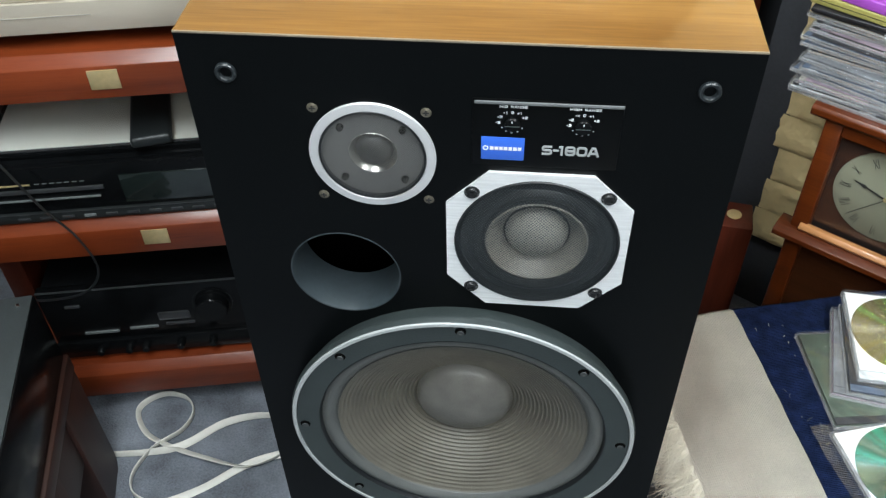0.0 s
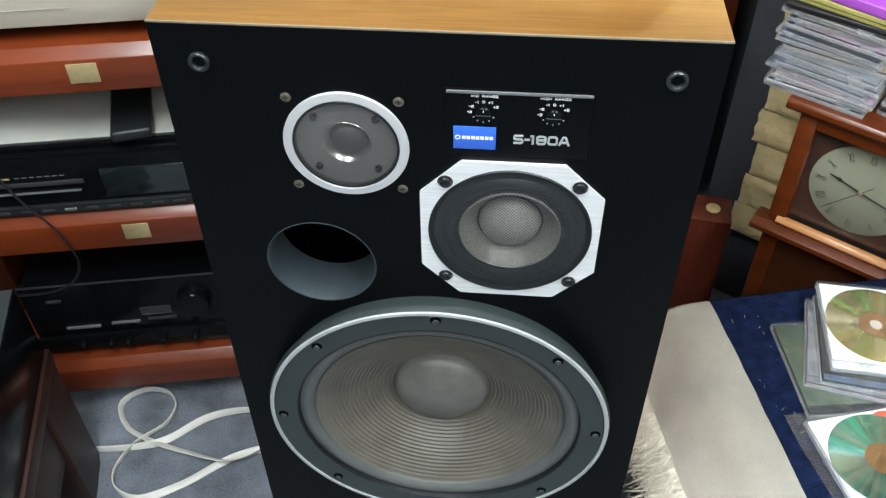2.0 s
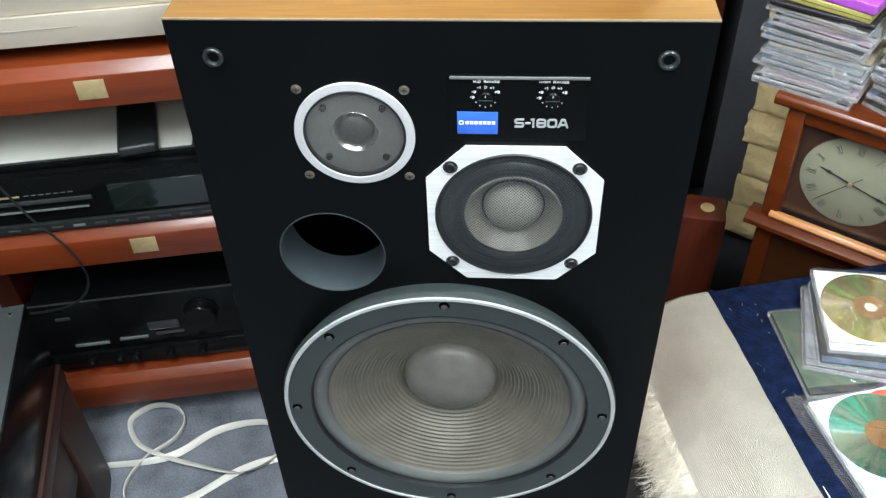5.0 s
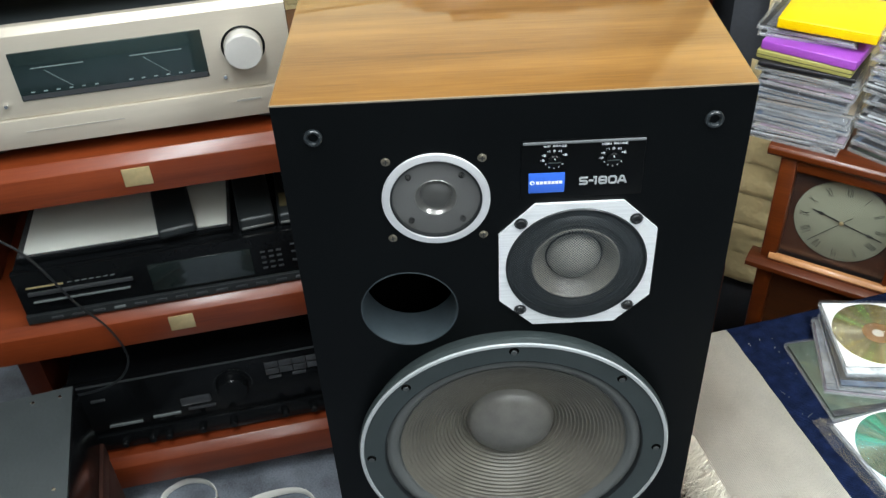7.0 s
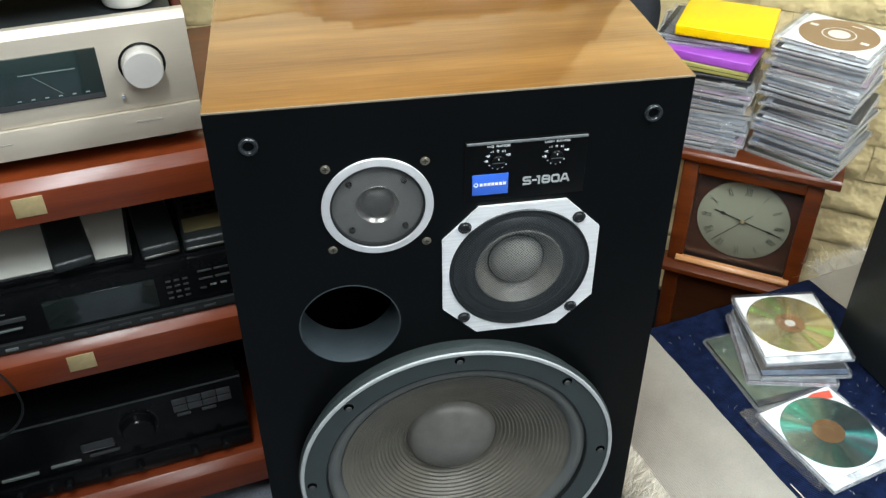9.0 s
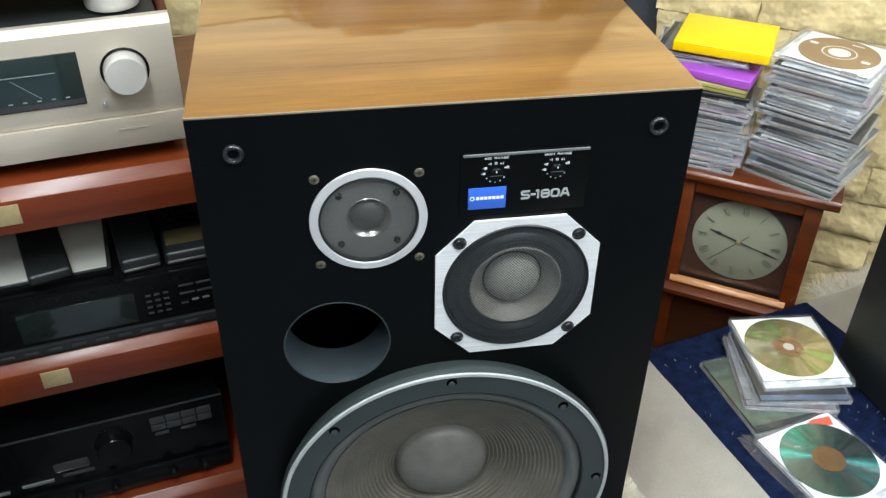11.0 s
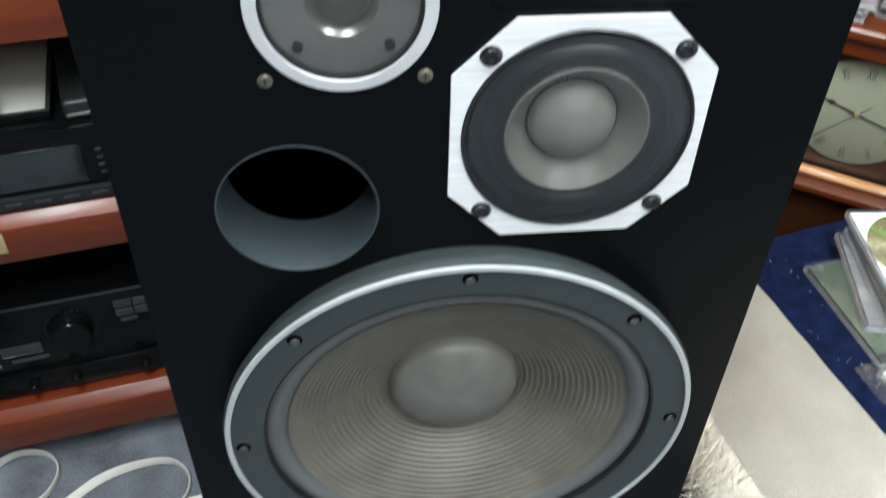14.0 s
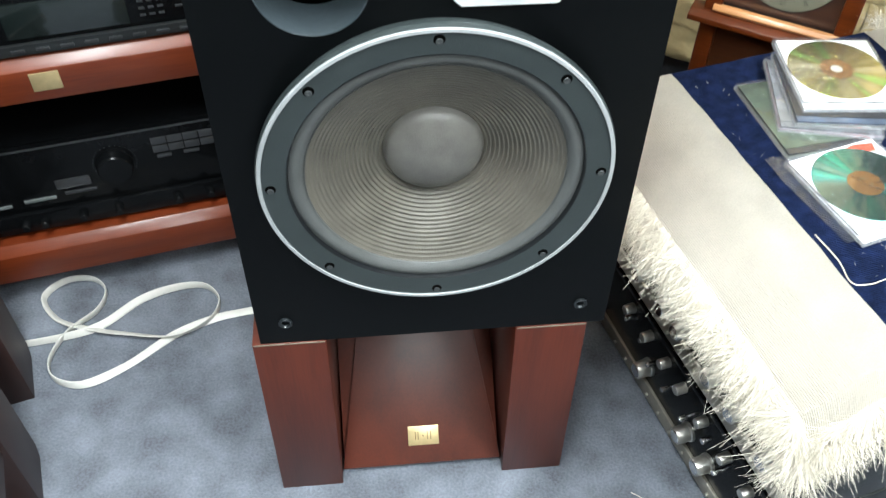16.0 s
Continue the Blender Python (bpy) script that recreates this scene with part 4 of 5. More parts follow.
# black amplifier on the lowest shelf
ba = thing("integrated_amplifier", "black integrated amplifier with large volume knob in the rack", "amplifier", RACK)
part("body", box(-0.240, 0.225, 0.05, 0.38, 0.138, 0.30, 0.002), BLACK_METAL, ba)
part("fascia", box(-0.245, 0.23, 0.034, 0.05, 0.176, 0.302, 0.0015), BLACK_METAL, ba)
part("lower_fascia", box(-0.245, 0.23, 0.028, 0.05, 0.136, 0.175, 0.0015), BLACK_METAL, ba)
part("top_trim", box(-0.245, 0.23, 0.0325, 0.036, 0.3005, 0.3022, 0), GREY_KEY, ba)
vk = part("volume_knob", lathe([(0.031, 0), (0.031, -0.004), (0.0285, -0.005), (0.0275, -0.02), (0.0255, -0.0225), (0, -0.0225)], 64, 0.045, 0.247, cy=0.034), BLACK_METAL, ba)
for i in range(19):
    a = radians(210 - i * 13.3)
    part("scale_dot", lathe([(0.0007, -0.0002), (0, -0.0006)], 8, 0.045 + 0.0345 * math.cos(a), 0.247 + 0.0345 * math.sin(a), cy=0.034), DIM_PRINT, vk)
for r in range(2):
    for c in range(4):
        part("key", box(0.108 + c * 0.0255, 0.132 + c * 0.0255, 0.0318, 0.0345, 0.2535 + r * 0.0165, 0.267 + r * 0.0165, 0.0006), GREY_KEY, ba)
for i, kx in enumerate((-0.17, -0.12, -0.09, -0.028, 0.03, 0.128, 0.182)):
    part("small_knob", lathe([(0.0075, 0), (0.007, -0.012), (0.006, -0.0135), (0, -0.0135)], 24, kx, 0.156, cy=0.028), BLACK_METAL, ba)
for bx0, bx1, bz in ((-0.205, -0.18, 0.262), (-0.19, -0.13, 0.192), (-0.11, -0.06, 0.196), (-0.045, 0.005, 0.2), (0.06, 0.115, 0.166), (0.112, 0.135, 0.243), (0.155, 0.18, 0.243)):
    part("push_bar", box(bx0, bx1, 0.031, 0.0345, bz, bz + 0.0055, 0.0006), DIM_PRINT if bz < 0.2 else GREY_KEY, ba)
part("input_plate", box(-0.055, 0.0, 0.0318, 0.0345, 0.214, 0.232, 0.003), GREY_KEY, ba)
for fx in (-0.18, 0.18):
    for fy in (0.07, 0.34):
        foot(ba, fx, fy, 0.1265, 0.018, 0.012)

# thin wire hanging from the tuner
tagged(link("thin_wire", tube([(-0.80, 0.385, 0.70), (-0.735, 0.39, 0.655), (-0.70, 0.39, 0.612), (-0.663, 0.39, 0.531), (-0.625, 0.39, 0.47), (-0.613, 0.392, 0.40), (-0.645, 0.39, 0.349), (-0.708, 0.39, 0.322), (-0.80, 0.40, 0.30)], 0.0019), RUBBER),
       "thin black wire hanging before the rack", "wire")

# black component on its own low wooden stand, by the rack
LBX = pose(-0.657, 0.288, 0, 0, 0, 15.4)
lb = thing("black_component", "black metal component with a plain grey top", "hi-fi unit", LBX)
part("body", box(-0.42, 0.0, -0.40, 0.0, 0.306, 0.448, 0.0025), BLACK_METAL, lb)
part("top_cover", box(-0.418, -0.002, -0.398, -0.002, 0.4485, 0.4505, 0.0008), GREY_TOP, lb, "satin grey top cover")
for sx, sy in ((-0.02, -0.02), (-0.06, -0.02), (-0.02, -0.2)):
    part("screw", lathe([(0.003, 0), (0.0024, 0.0012), (0, 0.0014)], 14, sx, 0.4505, axis="Z", cy=sy), CHROME, lb)
ls = thing("low_stand", "low dark mahogany stand with block legs under a black component", "stand", LBX)
part("top_board", box(-0.42, 0.006, -0.40, 0.004, 0.27, 0.3055, 0.003), DARK_MAHOGANY, ls)
for ly in (-0.10, -0.30):
    for lx in (-0.40, -0.045):
        part("leg", prism([(ly, 0), (ly + 0.085, 0), (ly + 0.10, 0.02), (ly + 0.10, 0.2695), (ly, 0.2695)], "X", lx, lx + 0.05, bev=0.002), DARK_MAHOGANY, ls)
part("side_rail", box(-0.048, -0.002, -0.40, 0.0, 0.15, 0.2695, 0.002), DARK_MAHOGANY, ls)


# ---- flat white cable on the floor ----
def ribbon(points, width, thick):
    """A flat cable along points (x, y, z of its lower edge, lean in degrees from lying flat)."""
    line = smooth_line([p[:3] for p in points], 10)
    lean = [p.x for p in smooth_line([(p[3], 0, 0) for p in points], 10)]
    bm = bmesh.new()
    rings = []
    for i, p in enumerate(line):
        t = (line[min(i + 1, len(line) - 1)] - line[max(i - 1, 0)]).normalized()
        side = Vector((t.y, -t.x, 0)).normalized()
        a = radians(lean[i])
        w = side * math.cos(a) + Vector((0, 0, 1)) * math.sin(a)
        nrm = t.cross(w).normalized()
        mid = p + Vector((0, 0, thick / 2 + 0.5 * width * abs(math.sin(a))))
        ring = []
        for k in range(12):
            q = 2 * math.pi * k / 12
            cx, sy = math.cos(q), math.sin(q)
            ring.append(bm.verts.new(mid + w * (width / 2) * math.copysign(abs(cx) ** 0.5, cx) + nrm * (thick / 2) * math.copysign(abs(sy) ** 0.7, sy)))
        rings.append(ring)
    for a, b in zip(rings, rings[1:]):
        for k in range(12):
            bm.faces.new((a[k], a[(k + 1) % 12], b[(k + 1) % 12], b[k]))
    bm.faces.new(rings[0])
    bm.faces.new(rings[-1])
    return bm


tagged(link("flat_cable", ribbon([(-0.235, 0.35, 0.0, 20), (-0.293, 0.342, 0.0, 15), (-0.35, 0.330, 0.0, 20), (-0.414, 0.300, 0.0, 30), (-0.486, 0.244, 0.0, 10), (-0.549, 0.208, 0.0, 60), (-0.598, 0.222, 0.0, 85),
                                  (-0.614, 0.262, 0.0, 85), (-0.595, 0.318, 0.0, 80), (-0.553, 0.362, 0.0, 85), (-0.545, 0.405, 0.0, 88), (-0.572, 0.435, 0.0, 88), (-0.618, 0.436, 0.0, 85), (-0.650, 0.400, 0.0, 70),
                                  (-0.622, 0.352, 0.0, 40), (-0.569, 0.325, 0.003, 30), (-0.495, 0.305, 0.004, 35), (-0.414, 0.292, 0.005, 55), (-0.358, 0.325, 0.0, 80), (-0.345, 0.368, 0.0, 88),
                                  (-0.372, 0.402, 0.0, 85), (-0.42, 0.404, 0.0, 70), (-0.481, 0.382, 0.0, 45), (-0.541, 0.331, 0.0, 35), (-0.60, 0.308, 0.0, 70), (-0.69, 0.295, 0.0, 80)], 0.0142, 0.0032), CABLE),
       "flat white cable looped on the carpet", "cable")

# ---- receivers under the cloth ----
TB = pose(0.352, 0.014, 0, 0, 0, 14)
random.seed(11)


def receiver(label, z0, z1, big, seed):
    rv = thing("receiver", label, "receiver", TB, "stacked receivers")
    part("body", box(0.04, 0.37, -0.225, 0.250, z0 + 0.008, z1 - 0.002, 0.002), BLACK_SATIN, rv)
    part("fascia", box(0.028, 0.04, -0.23, 0.255, z0 + 0.006, z1, 0.0012), BLACK_METAL, rv)
    zl = z0 + 0.006
    part("lower_trim", box(0.0235, 0.029, -0.23, 0.255, zl, zl + 0.028, 0.001), BRONZE, rv, "dull bronze trim strip")
    part("upper_trim", box(0.0245, 0.029, -0.23, 0.255, z1 - 0.014, z1 - 0.004, 0.001), BLACK_METAL, rv)
    rnd = random.Random(seed)
    for v in big:
        kb = part("knob", lathe([(0.0155, 0.0), (0.0155, -0.004), (0.0138, -0.0055), (0.0132, -0.024), (0.012, -0.026), (0, -0.026)], 32, 0, 0), CHROME_SATIN, rv, "satin silver knob")
        kb.matrix_basis = pose(0.028, v, zl + 0.061, 0, 0, -90)
        part("knob_cap", lathe([(0.0105, -0.026), (0.0098, -0.0266), (0, -0.0266)], 24, 0, 0), CHROME, kb)
    for i in range(9):
        v = -0.2 + i * 0.048 + rnd.uniform(-0.004, 0.004)
        if rnd.random() < 0.45:
            lv = part("lever_switch", lathe([(0.003, 0), (0.0042, -0.019), (0.0034, -0.021), (0, -0.021)], 14, 0, 0), CHROME, rv)
        else:
            lv = part("push_button", lathe([(0.0046, 0), (0.0046, -0.008), (0.004, -0.0095), (0, -0.0095)], 18, 0, 0), CHROME, rv)
        lv.matrix_basis = pose(0.028, v, zl + 0.094, 0, 0, -90)
    for i in range(8):
        lv = part("small_knob", lathe([(0.0085, 0), (0.0083, -0.015), (0.0072, -0.017), (0, -0.017)], 20, 0, 0), CHROME_SATIN, rv)
        lv.matrix_basis = pose(0.028, -0.205 + i * 0.055 + rnd.uniform(-0.006, 0.006), zl + 0.122, 0, 0, -90)
    for i in range(12):
        lv = part("small_button", lathe([(0.0032, 0), (0.0032, -0.006), (0, -0.0068)], 14, 0, 0), CHROME_SATIN, rv)
        lv.matrix_basis = pose(0.0255, -0.21 + i * 0.037, zl + 0.012, 0, 0, -90)
    for fx in (0.07, 0.33):
        for fy in (-0.19, 0.2):
            foot(rv, fx, fy, z0, 0.016, 0.0082)
    return rv


receiver("black receiver with silver knobs standing on the carpet", 0.0, 0.165, (0.105, -0.019, -0.074, -0.16), 1)
mid_receiver = receiver("black receiver with silver knobs and switches stacked on another", 0.1655, 0.335, (0.165, 0.095, 0.051, -0.032, -0.09, -0.165), 2)
part("handle_rail", tube([(0.03, 0.045, 0.292), (0.008, 0.045, 0.292), (0.0, 0.035, 0.292), (0.0, -0.09, 0.292), (0.0, -0.205, 0.292), (0.008, -0.215, 0.292), (0.03, -0.215, 0.292)], 0.0055, 12), BLACK_METAL, mid_receiver, "black bent handle rail")
receiver("black receiver draped with a fringed cloth", 0.3355, 0.518, (-0.1, 0.1), 3)

# ---- cloth runner ----
cloth = thing("table_runner", "ecru and navy woven runner with a knotted fringe draped over receivers", "cloth", TB)


SLOPE = 37


def runner_point(u, v, lift=0.0):
    """The runner's surface: flat on top, rolled over the near ends."""
    z, uu, vv = 0.5215, u, v
    z += 0.0014 * noise.noise((u * 9, v * 9, 1.0)) + 0.001 * noise.noise((u * 25, v * 25, 4.0))
    if u < 0.03:
        t = (0.03 - u)
        bend = min(1.0, t / 0.05)
        ang = radians(SLOPE) * (bend if bend < 1 else 1)
        arc = 0.05
        if t < arc:
            k = radians(SLOPE) / arc
            uu = 0.03 - math.sin(k * t) / k
            z -= (1 - math.cos(k * t)) / k
        else:
            k = radians(SLOPE) / arc
            uu = 0.03 - math.sin(radians(SLOPE)) / k - (t - arc) * math.cos(radians(SLOPE))
            z -= (1 - math.cos(radians(SLOPE))) / k + (t - arc) * math.sin(radians(SLOPE))
        uu -= 0.006 * noise.noise((v * 7, 2.0, t * 5)) * min(1, t / 0.05)
    if v < -0.228:
        t = -0.228 - v
        vv = -0.228 - t * 0.62
        z -= t * 0.75 + 0.0
    if v > 0.256:
        t = v - 0.256
        vv = 0.256 + t * 0.6
        z -= t * 0.7
    return Vector((uu, vv, z + lift))


def runner_sheet(u0, u1, v0, v1, nu, nv, wob=0.0):
    bm = bmesh.new()
    g = []
    for i in range(nu + 1):
        row = []
        for j in range(nv + 1):
            v = v0 + (v1 - v0) * j / nv
            e0 = u0 + wob * (0.5 * math.sin(v * 9) + 0.5 * noise.noise((v * 20, 3, u0)))
            e1 = u1 + wob * (0.5 * math.sin(v * 9) + 0.5 * noise.noise((v * 20, 3, u1)))
            row.append(bm.verts.new(runner_point(e0 + (e1 - e0) * i / nu, v)))
        g.append(row)
    for i in range(nu):
        for j in range(nv):
            bm.faces.new((g[i][j], g[i + 1][j], g[i + 1][j + 1], g[i][j + 1]))
    r = bmesh.ops.solidify(bm, geom=list(bm.faces), thickness=-0.0018)
    return bm


HEM = -0.092
part("ecru_band", runner_sheet(HEM, 0.046, -0.262, 0.272, 40, 60, 0.004), BEIGE, cloth, "ecru ribbed cotton band")
part("navy_band", runner_sheet(0.0465, 0.352, -0.262, 0.272, 40, 60, 0.004), DENIM, cloth, "navy denim band")
part("ecru_band", runner_sheet(0.3525, 0.52, -0.262, 0.272, 16, 60, 0.004), BEIGE, cloth, "ecru ribbed cotton band")


def strands(count, start, direction, length, seed, spread, tufts=0):
    """Loose yarn ends that leave a hem; with tufts they hang together in knotted bunches."""
    rnd = random.Random(seed)
    verts, faces = [], []
    lean = [(rnd.gauss(0, 0.34), rnd.gauss(0, 0.42), rnd.gauss(0, 0.22), rnd.uniform(0.7, 1.25), rnd.gauss(0, 0.25)) for _ in range(max(1, tufts))]
    for i in range(count):
        s, tilt = rnd.random(), (0, 0, 0, 1, 0)
        if tufts:
            k = int(s * tufts)
            tilt = lean[k]
            s = min(1, max(0, (k + 0.5 + rnd.gauss(0, 0.3)) / tufts))
        p = start(s)
        d = direction(s)
        d = Vector((d.x + tilt[0] + rnd.gauss(0, spread), d.y + tilt[1] + rnd.gauss(0, spread), d.z + tilt[2] + rnd.gauss(0, spread))).normalized()
        ln = length * rnd.uniform(0.55, 1.15) * tilt[3]
        sag = rnd.uniform(0.1, 0.45) * ln
        r = rnd.uniform(0.00022, 0.00048)
        side = d.cross(Vector((rnd.gauss(0, 1), rnd.gauss(0, 1), rnd.gauss(0, 1)))).normalized()
        oth = d.cross(side)
        curl = (tilt[4] + rnd.gauss(0, 0.42)) * ln
        base = len(verts)
        for k in range(6):
            t = k / 5
            q = p + d * ln * t - Vector((0, 0, 1)) * sag * t * t + side * curl * t * t
            rr = r * (1 - 0.5 * t)
            for a in (0, 2.09, 4.19):
                verts.append(q + side * rr * math.cos(a) + oth * rr * math.sin(a))
        for k in range(5):
            for a in range(3):
                b = (a + 1) % 3
                faces.append((base + 3 * k + a, base + 3 * k + b, base + 3 * k + 3 + b, base + 3 * k + 3 + a))
    return verts, faces


def fringe(name, *sets):
    verts, faces = [], []
    for v, f in sets:
        o = len(verts)
        verts += v
        faces += [tuple(i + o for i in q) for q in f]
    me = bpy.data.meshes.new(name)
    me.from_pydata([tuple(v) for v in verts], [], faces)
    me.materials.append(FRINGE)
    ob = new(name, me)
    ob.parent = cloth
    ob["label"], ob["kind"] = "frayed cream cotton fringe", "stuff"
    return ob


fringe("fringe",
       strands(15000, lambda s: runner_point(HEM + 0.004 + 0.008 * ((s * 977) % 1), -0.265 + 0.535 * s), lambda s: Vector((-0.5, -0.2, -0.75)), 0.040, 5, 0.2, 190),
       strands(12000, lambda s: runner_point(HEM + (0.52 - HEM) * s, -0.258 - 0.006 * ((s * 733) % 1)), lambda s: Vector((-0.1, -0.85, -0.4)), 0.040, 6, 0.2, 170))
far_v, far_f = strands(900, lambda s: runner_point(0.385 + 0.135 * s, 0.269), lambda s: Vector((0.15, 0.7, 0.35)), 0.034, 12, 0.4)
fme = bpy.data.meshes.new("fringe")
fme.from_pydata([tuple(v) for v in far_v], [], far_f)
fme.materials.append(FRINGE)
far_fringe = new("fringe", fme)
far_fringe.parent = cloth
far_fringe["label"], far_fringe["kind"] = "frayed cream cotton fringe", "stuff"
lv, lf = strands(260, lambda s: runner_point(0.06 + 0.29 * ((s * 9173.13) % 1), -0.24 + 0.47 * ((s * 5731.71) % 1), 0.0008), lambda s: Vector((0.3, 1, 0)), 0.006, 8, 0.8)
lme = bpy.data.meshes.new("lint")
lme.from_pydata([(v.x, v.y, max(v.z, 0.5222)) for v in lv], [], lf)
lme.materials.append(FRINGE)
lint = new("lint", lme)
lint.parent = cloth
lint["label"], lint["kind"] = "specks of pale lint", "stuff"
part("loose_thread", tube([TB.inverted() @ Vector(p) for p in ((0.415, -0.03, 0.5235), (0.425, -0.07, 0.5245), (0.427, -0.10, 0.5235), (0.445, -0.105, 0.5245), (0.47, -0.098, 0.524), (0.49, -0.10, 0.524))], 0.0007, 5), FRINGE, cloth)

tagged(link("thread_scrap", tube([(0.292, -0.055, 0.0012), (0.302, -0.062, 0.0016), (0.312, -0.072, 0.0012), (0.318, -0.083, 0.0014)], 0.0007, 5), FRINGE), "short white thread lying on the carpet", "thread")

# black cabinet standing on the runner
bx = thing("small_loudspeaker", "small black loudspeaker cabinet standing on the runner", "loudspeaker", pose(0.600, 0.205, 0.5245, 0, 0, 9))
part("cabinet", box(0, 0.20, -0.30, 0.0, 0, 0.33, 0.003), BLACK_SATIN, bx)
part("front_board", box(0.004, 0.196, -0.308, -0.3005, 0.004, 0.326, 0.002), BLACK_METAL, bx)


# ---- discs and cases ----
def disc(parent, m, material, core, name="disc"):
    d = part(name, lathe([(0.0075, 0), (0.060, 0), (0.060, 0.0012), (0.0075, 0.0012), (0.0075, 0)], 72, axis="Z"), material, parent, "iridescent compact disc")
    d.matrix_basis = m
    part("hub_ring", lathe([(0.0076, 0.0014), (0.0165, 0.0014), (0.0205, 0.0014)], 48, axis="Z"), HUB_TINT, d)
    part("hub_hole", lathe([(0, 0.0010), (0.0074, 0.0010)], 24, axis="Z"), core, d)
    return d


CASE_W, CASE_D, CASE_H = 0.142, 0.125, 0.0102


def case_shell(h0, h1, open_top):
    """One half of a case: a thin clear shell with rounded edges, open on the inside."""
    bm = box(-CASE_W / 2, CASE_W / 2, -CASE_D / 2, CASE_D / 2, h0, h1, 0.0006)
    bm.faces.ensure_lookup_table()
    inner = [f for f in bm.faces if abs(f.normal.z - (1 if open_top else -1)) < 0.01 and f.calc_area() > 0.005]
    bmesh.ops.delete(bm, geom=inner, context="FACES")
    return bm


CASE_MESH = {}
TRAY_PICK = random.Random(21)


def jewel_case(m, card, label, group, top=None, top_disc=None, tray=None):
    c = thing("disc_case", label, "CD case", m, group)
    for nm, maker, mt in (("base", lambda: case_shell(0, 0.0063, True), PLASTIC), ("lid", lambda: case_shell(0.0066, CASE_H, False), LID)):
        if nm not in CASE_MESH:
            tmp = link(nm, maker(), mt)
            CASE_MESH[nm] = tmp.data
            bpy.data.objects.remove(tmp)
        o = new(nm, CASE_MESH[nm])
        o.parent = c
        o.visible_shadow = False
    key = ("inlay", card.name)
    if key not in CASE_MESH:
        w, d = CASE_W / 2 - 0.003, CASE_D / 2 - 0.0025
        tmp = link("inlay", box(-w, w, -d, d, 0.0016, 0.0032, 0.0002), card)
        CASE_MESH[key] = tmp.data
        bpy.data.objects.remove(tmp)
    o = new("inlay", CASE_MESH[key])
    o.parent = c
    # Tray colours, mostly dark to carry the shaded gaps between stacked cases too.
    shade = TRAY_PICK.choice((CARDS[2], CARDS[2], CARDS[1], CARDS[6], CARDS[2], TRAY))
    # Pale hinge tabs double as glints, set where the case edges flash.
    for nm, key, maker, mt in (("tray", ("tray", shade.name), lambda: box(-CASE_W / 2 + 0.004, CASE_W / 2 - 0.004, -CASE_D / 2 + 0.0035, CASE_D / 2 - 0.0035, 0.0036, 0.0060, 0.0003), shade),
                               ("hinge_glint_tab", "tab_a", lambda: box(-0.060, -0.046, -CASE_D / 2 + 0.0007, -CASE_D / 2 + 0.003, 0.0012, 0.0060, 0.0004), TAB),
                               ("hinge_glint_tab", "tab_b", lambda: box(0.030, 0.052, -CASE_D / 2 + 0.0007, -CASE_D / 2 + 0.003, 0.0030, 0.0094, 0.0004), TAB)):
        if (top is WHITE_CARD and nm == "tray") or (nm == "hinge_glint_tab" and TRAY_PICK.random() < 0.4):
            continue
        if key not in CASE_MESH:
            tmp = link(nm, maker(), mt)
            CASE_MESH[key] = tmp.data
            bpy.data.objects.remove(tmp)
        o = new(nm, CASE_MESH[key])
        o.parent = c
    if top:
        part("booklet", box(-CASE_W / 2 + 0.013, CASE_W / 2 - 0.003, -CASE_D / 2 + 0.003, CASE_D / 2 - 0.003, 0.0066, 0.0074, 0.0002), top, c)
    if top_disc:
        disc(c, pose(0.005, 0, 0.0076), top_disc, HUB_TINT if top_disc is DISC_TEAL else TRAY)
    return c


rnd = random.Random(4)
# on the runner: a pile of four, and one by itself
Z = 0.5245
G = "disc cases on the runner"
jewel_case(pose(0.478, 0.168, Z, 0, 0, 98), CARDS[4], "clear disc case with a green inlay under others", G, CARDS[4])
jewel_case(pose(0.502, 0.186, Z + 0.0105, 0, 0, 78), CARDS[3], "clear disc case with a mauve inlay in a pile", G, CARDS[1])
jewel_case(pose(0.514, 0.187, Z + 0.021, 0, 0, 82), CARDS[2], "clear disc case in a pile", G, CARDS[2])
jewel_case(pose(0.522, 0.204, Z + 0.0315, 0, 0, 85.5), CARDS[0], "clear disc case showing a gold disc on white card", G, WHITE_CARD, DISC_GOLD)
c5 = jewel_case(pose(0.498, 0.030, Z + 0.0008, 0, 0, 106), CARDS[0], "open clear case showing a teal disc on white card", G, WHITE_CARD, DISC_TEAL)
part("red_picture", prism([(0.046, -0.012), (0.052, -0.035), (0.047, -0.050), (0.061, -0.056), (0.066, -0.03), (0.061, -0.008)], "Z", 0.0074, 0.0075), RED_PRINT, c5)
sl = thing("plastic_sleeve", "clear plastic sleeve lying under a disc case", "sleeve", pose(0.488, 0.040, Z, 0, 0, 109))
bm = bmesh.new()
grid = [[bm.verts.new((-0.068 + 0.143 * i / 12, -0.058 + 0.128 * j / 12, 0.0002 + 0.006 * max(0, (i - 9) / 3) * max(0, (j - 9) / 3))) for j in range(13)] for i in range(13)]
for i in range(12):
    for j in range(12):
        bm.faces.new((grid[i][j], grid[i + 1][j], grid[i + 1][j + 1], grid[i][j + 1]))
bmesh.ops.solidify(bm, geom=list(bm.faces), thickness=-0.0004)
part("film", bm, FILM_SLEEVE, sl)

